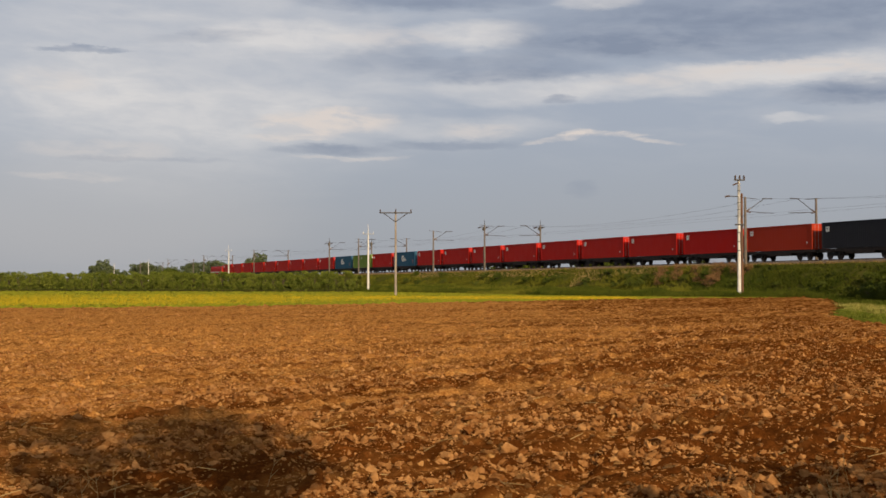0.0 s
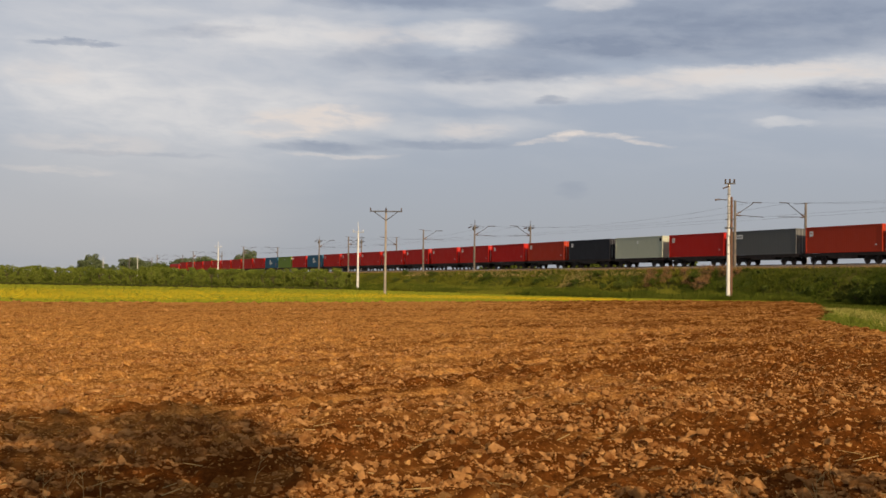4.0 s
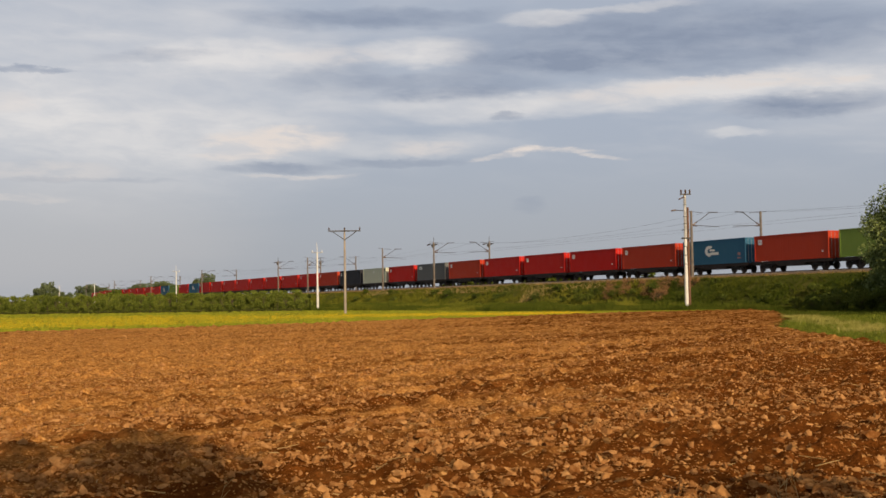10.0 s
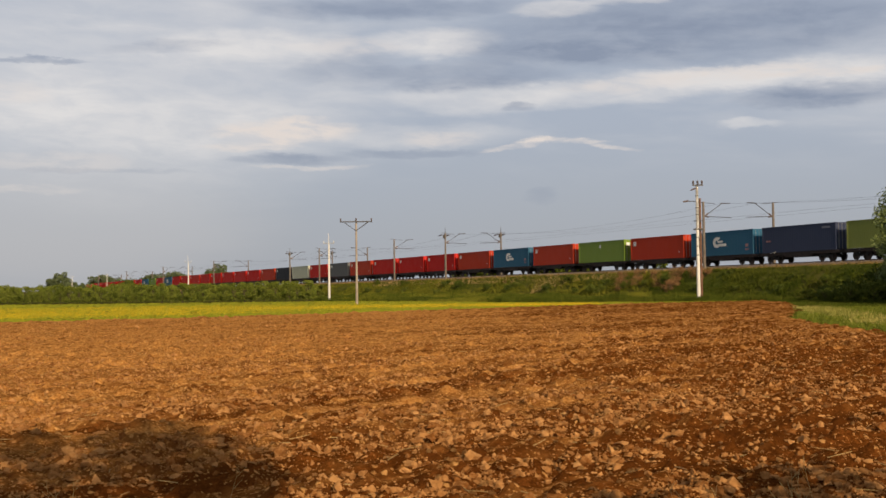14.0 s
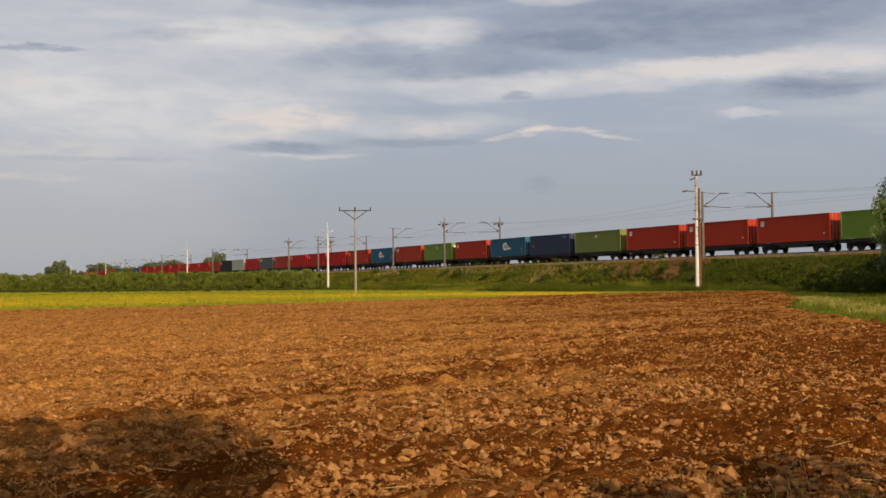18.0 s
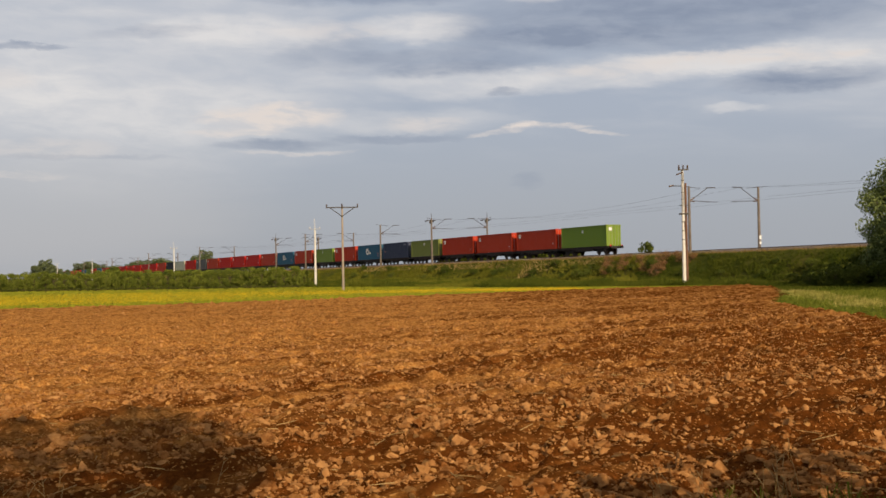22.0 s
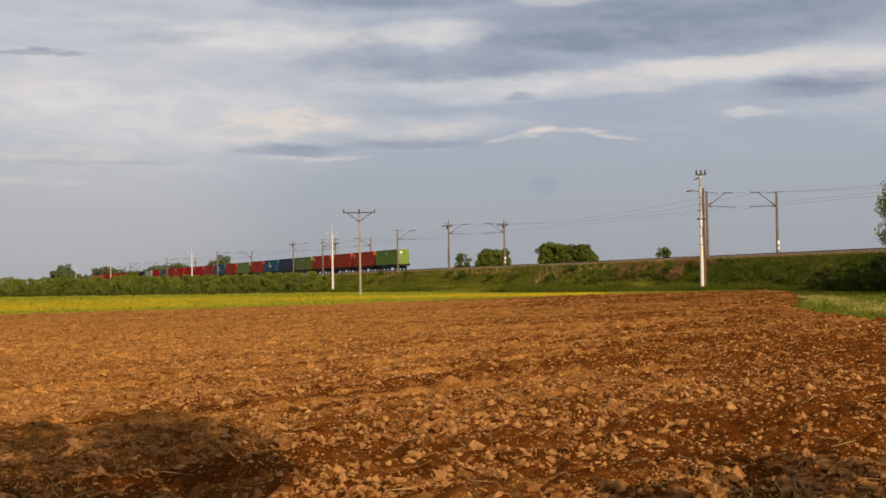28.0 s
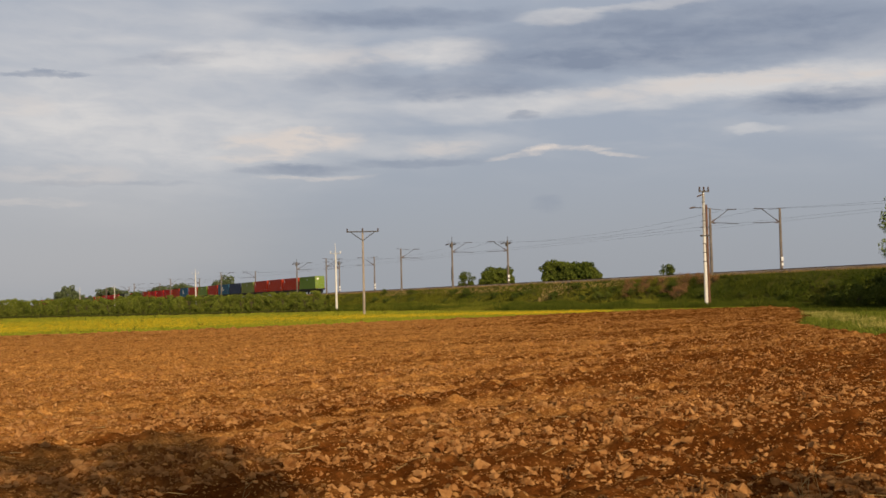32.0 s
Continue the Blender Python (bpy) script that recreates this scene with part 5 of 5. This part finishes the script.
def train_pose(s):
    p = line(s)
    g = math.degrees(math.atan2(rail_z(s - 5) - rail_z(s + 5), 10))
    return pose(p.x, p.y, p.z, 0, g, TURN)


BOXES, first = [], {}
for i, colour in enumerate(ORDER):
    if colour not in first:
        first[colour] = make_container(colour)
        BOXES.append(first[colour])
    else:
        BOXES.append(copy_thing(first[colour], Matrix()))
WAGONS = [make_wagon()]
for i in range(1, len(ORDER)):
    WAGONS.append(copy_thing(WAGONS[0], Matrix()))
LOCO = make_locomotive()
# insect, seconds, place then, place a fifth of a second later
FLIES = [(make_insect(), 19.0, (-0.615, 2.0, 2.0), (-1.3, 2.2, 2.0)), (make_insect(), 23.5, (0.0, 2.0, 1.82), (1.3, 2.3, 1.82))]
# tail board with a lamp on the last wagon
for s in (-0.95, 0.95):
    part("tail_lamp", Geo().tube((-6.6, s, 1.25), (-6.72, s, 1.25), 0.11, n=10), M["lamp_red"], WAGONS[0], "round red tail lamp")


ROLLING = 20
RIM = 0.46


def tail_at(t):
    return float(np.interp(t, [a for a, _ in TAIL], [b for _, b in TAIL]))


def roll(w):
    """Turns a wheelset by the way that it has gone, a row for each frame of the film."""
    at = w.matrix_basis.copy()
    walk(w, [(k / FPS, at @ pose(0, 0, 0, 0, math.degrees((tail_at(k / FPS) - TAIL[0][1]) / RIM), 0)) for k in range(32 * FPS + 1)])


def motions():
    """The train rolls away along the line."""
    for i, (box, wagon) in enumerate(zip(BOXES, WAGONS)):
        rows = [(t, train_pose(s + LONG / 2 + PITCH * i)) for t, s in TAIL]
        walk(box, rows)
        walk(wagon, rows)
    # the wheels of the last wagons, which pass nearest, roll on the rails
    for wagon in WAGONS[:ROLLING]:
        for w in [o for o in wagon.children_recursive if o.name.startswith("wheelset")]:
            roll(w)
    # two insects shoot past close to the lens
    for ob, t, a, b in FLIES:
        a, b = Vector(a), Vector(b)
        d = (b - a) * 5
        walk(ob, [(0, Matrix.Translation(a - d * t)), (32, Matrix.Translation(a + d * (32 - t)))])
    walk(LOCO, [(t, train_pose(s + LONG / 2 + PITCH * len(ORDER) + 2.3)) for t, s in TAIL])


motions()
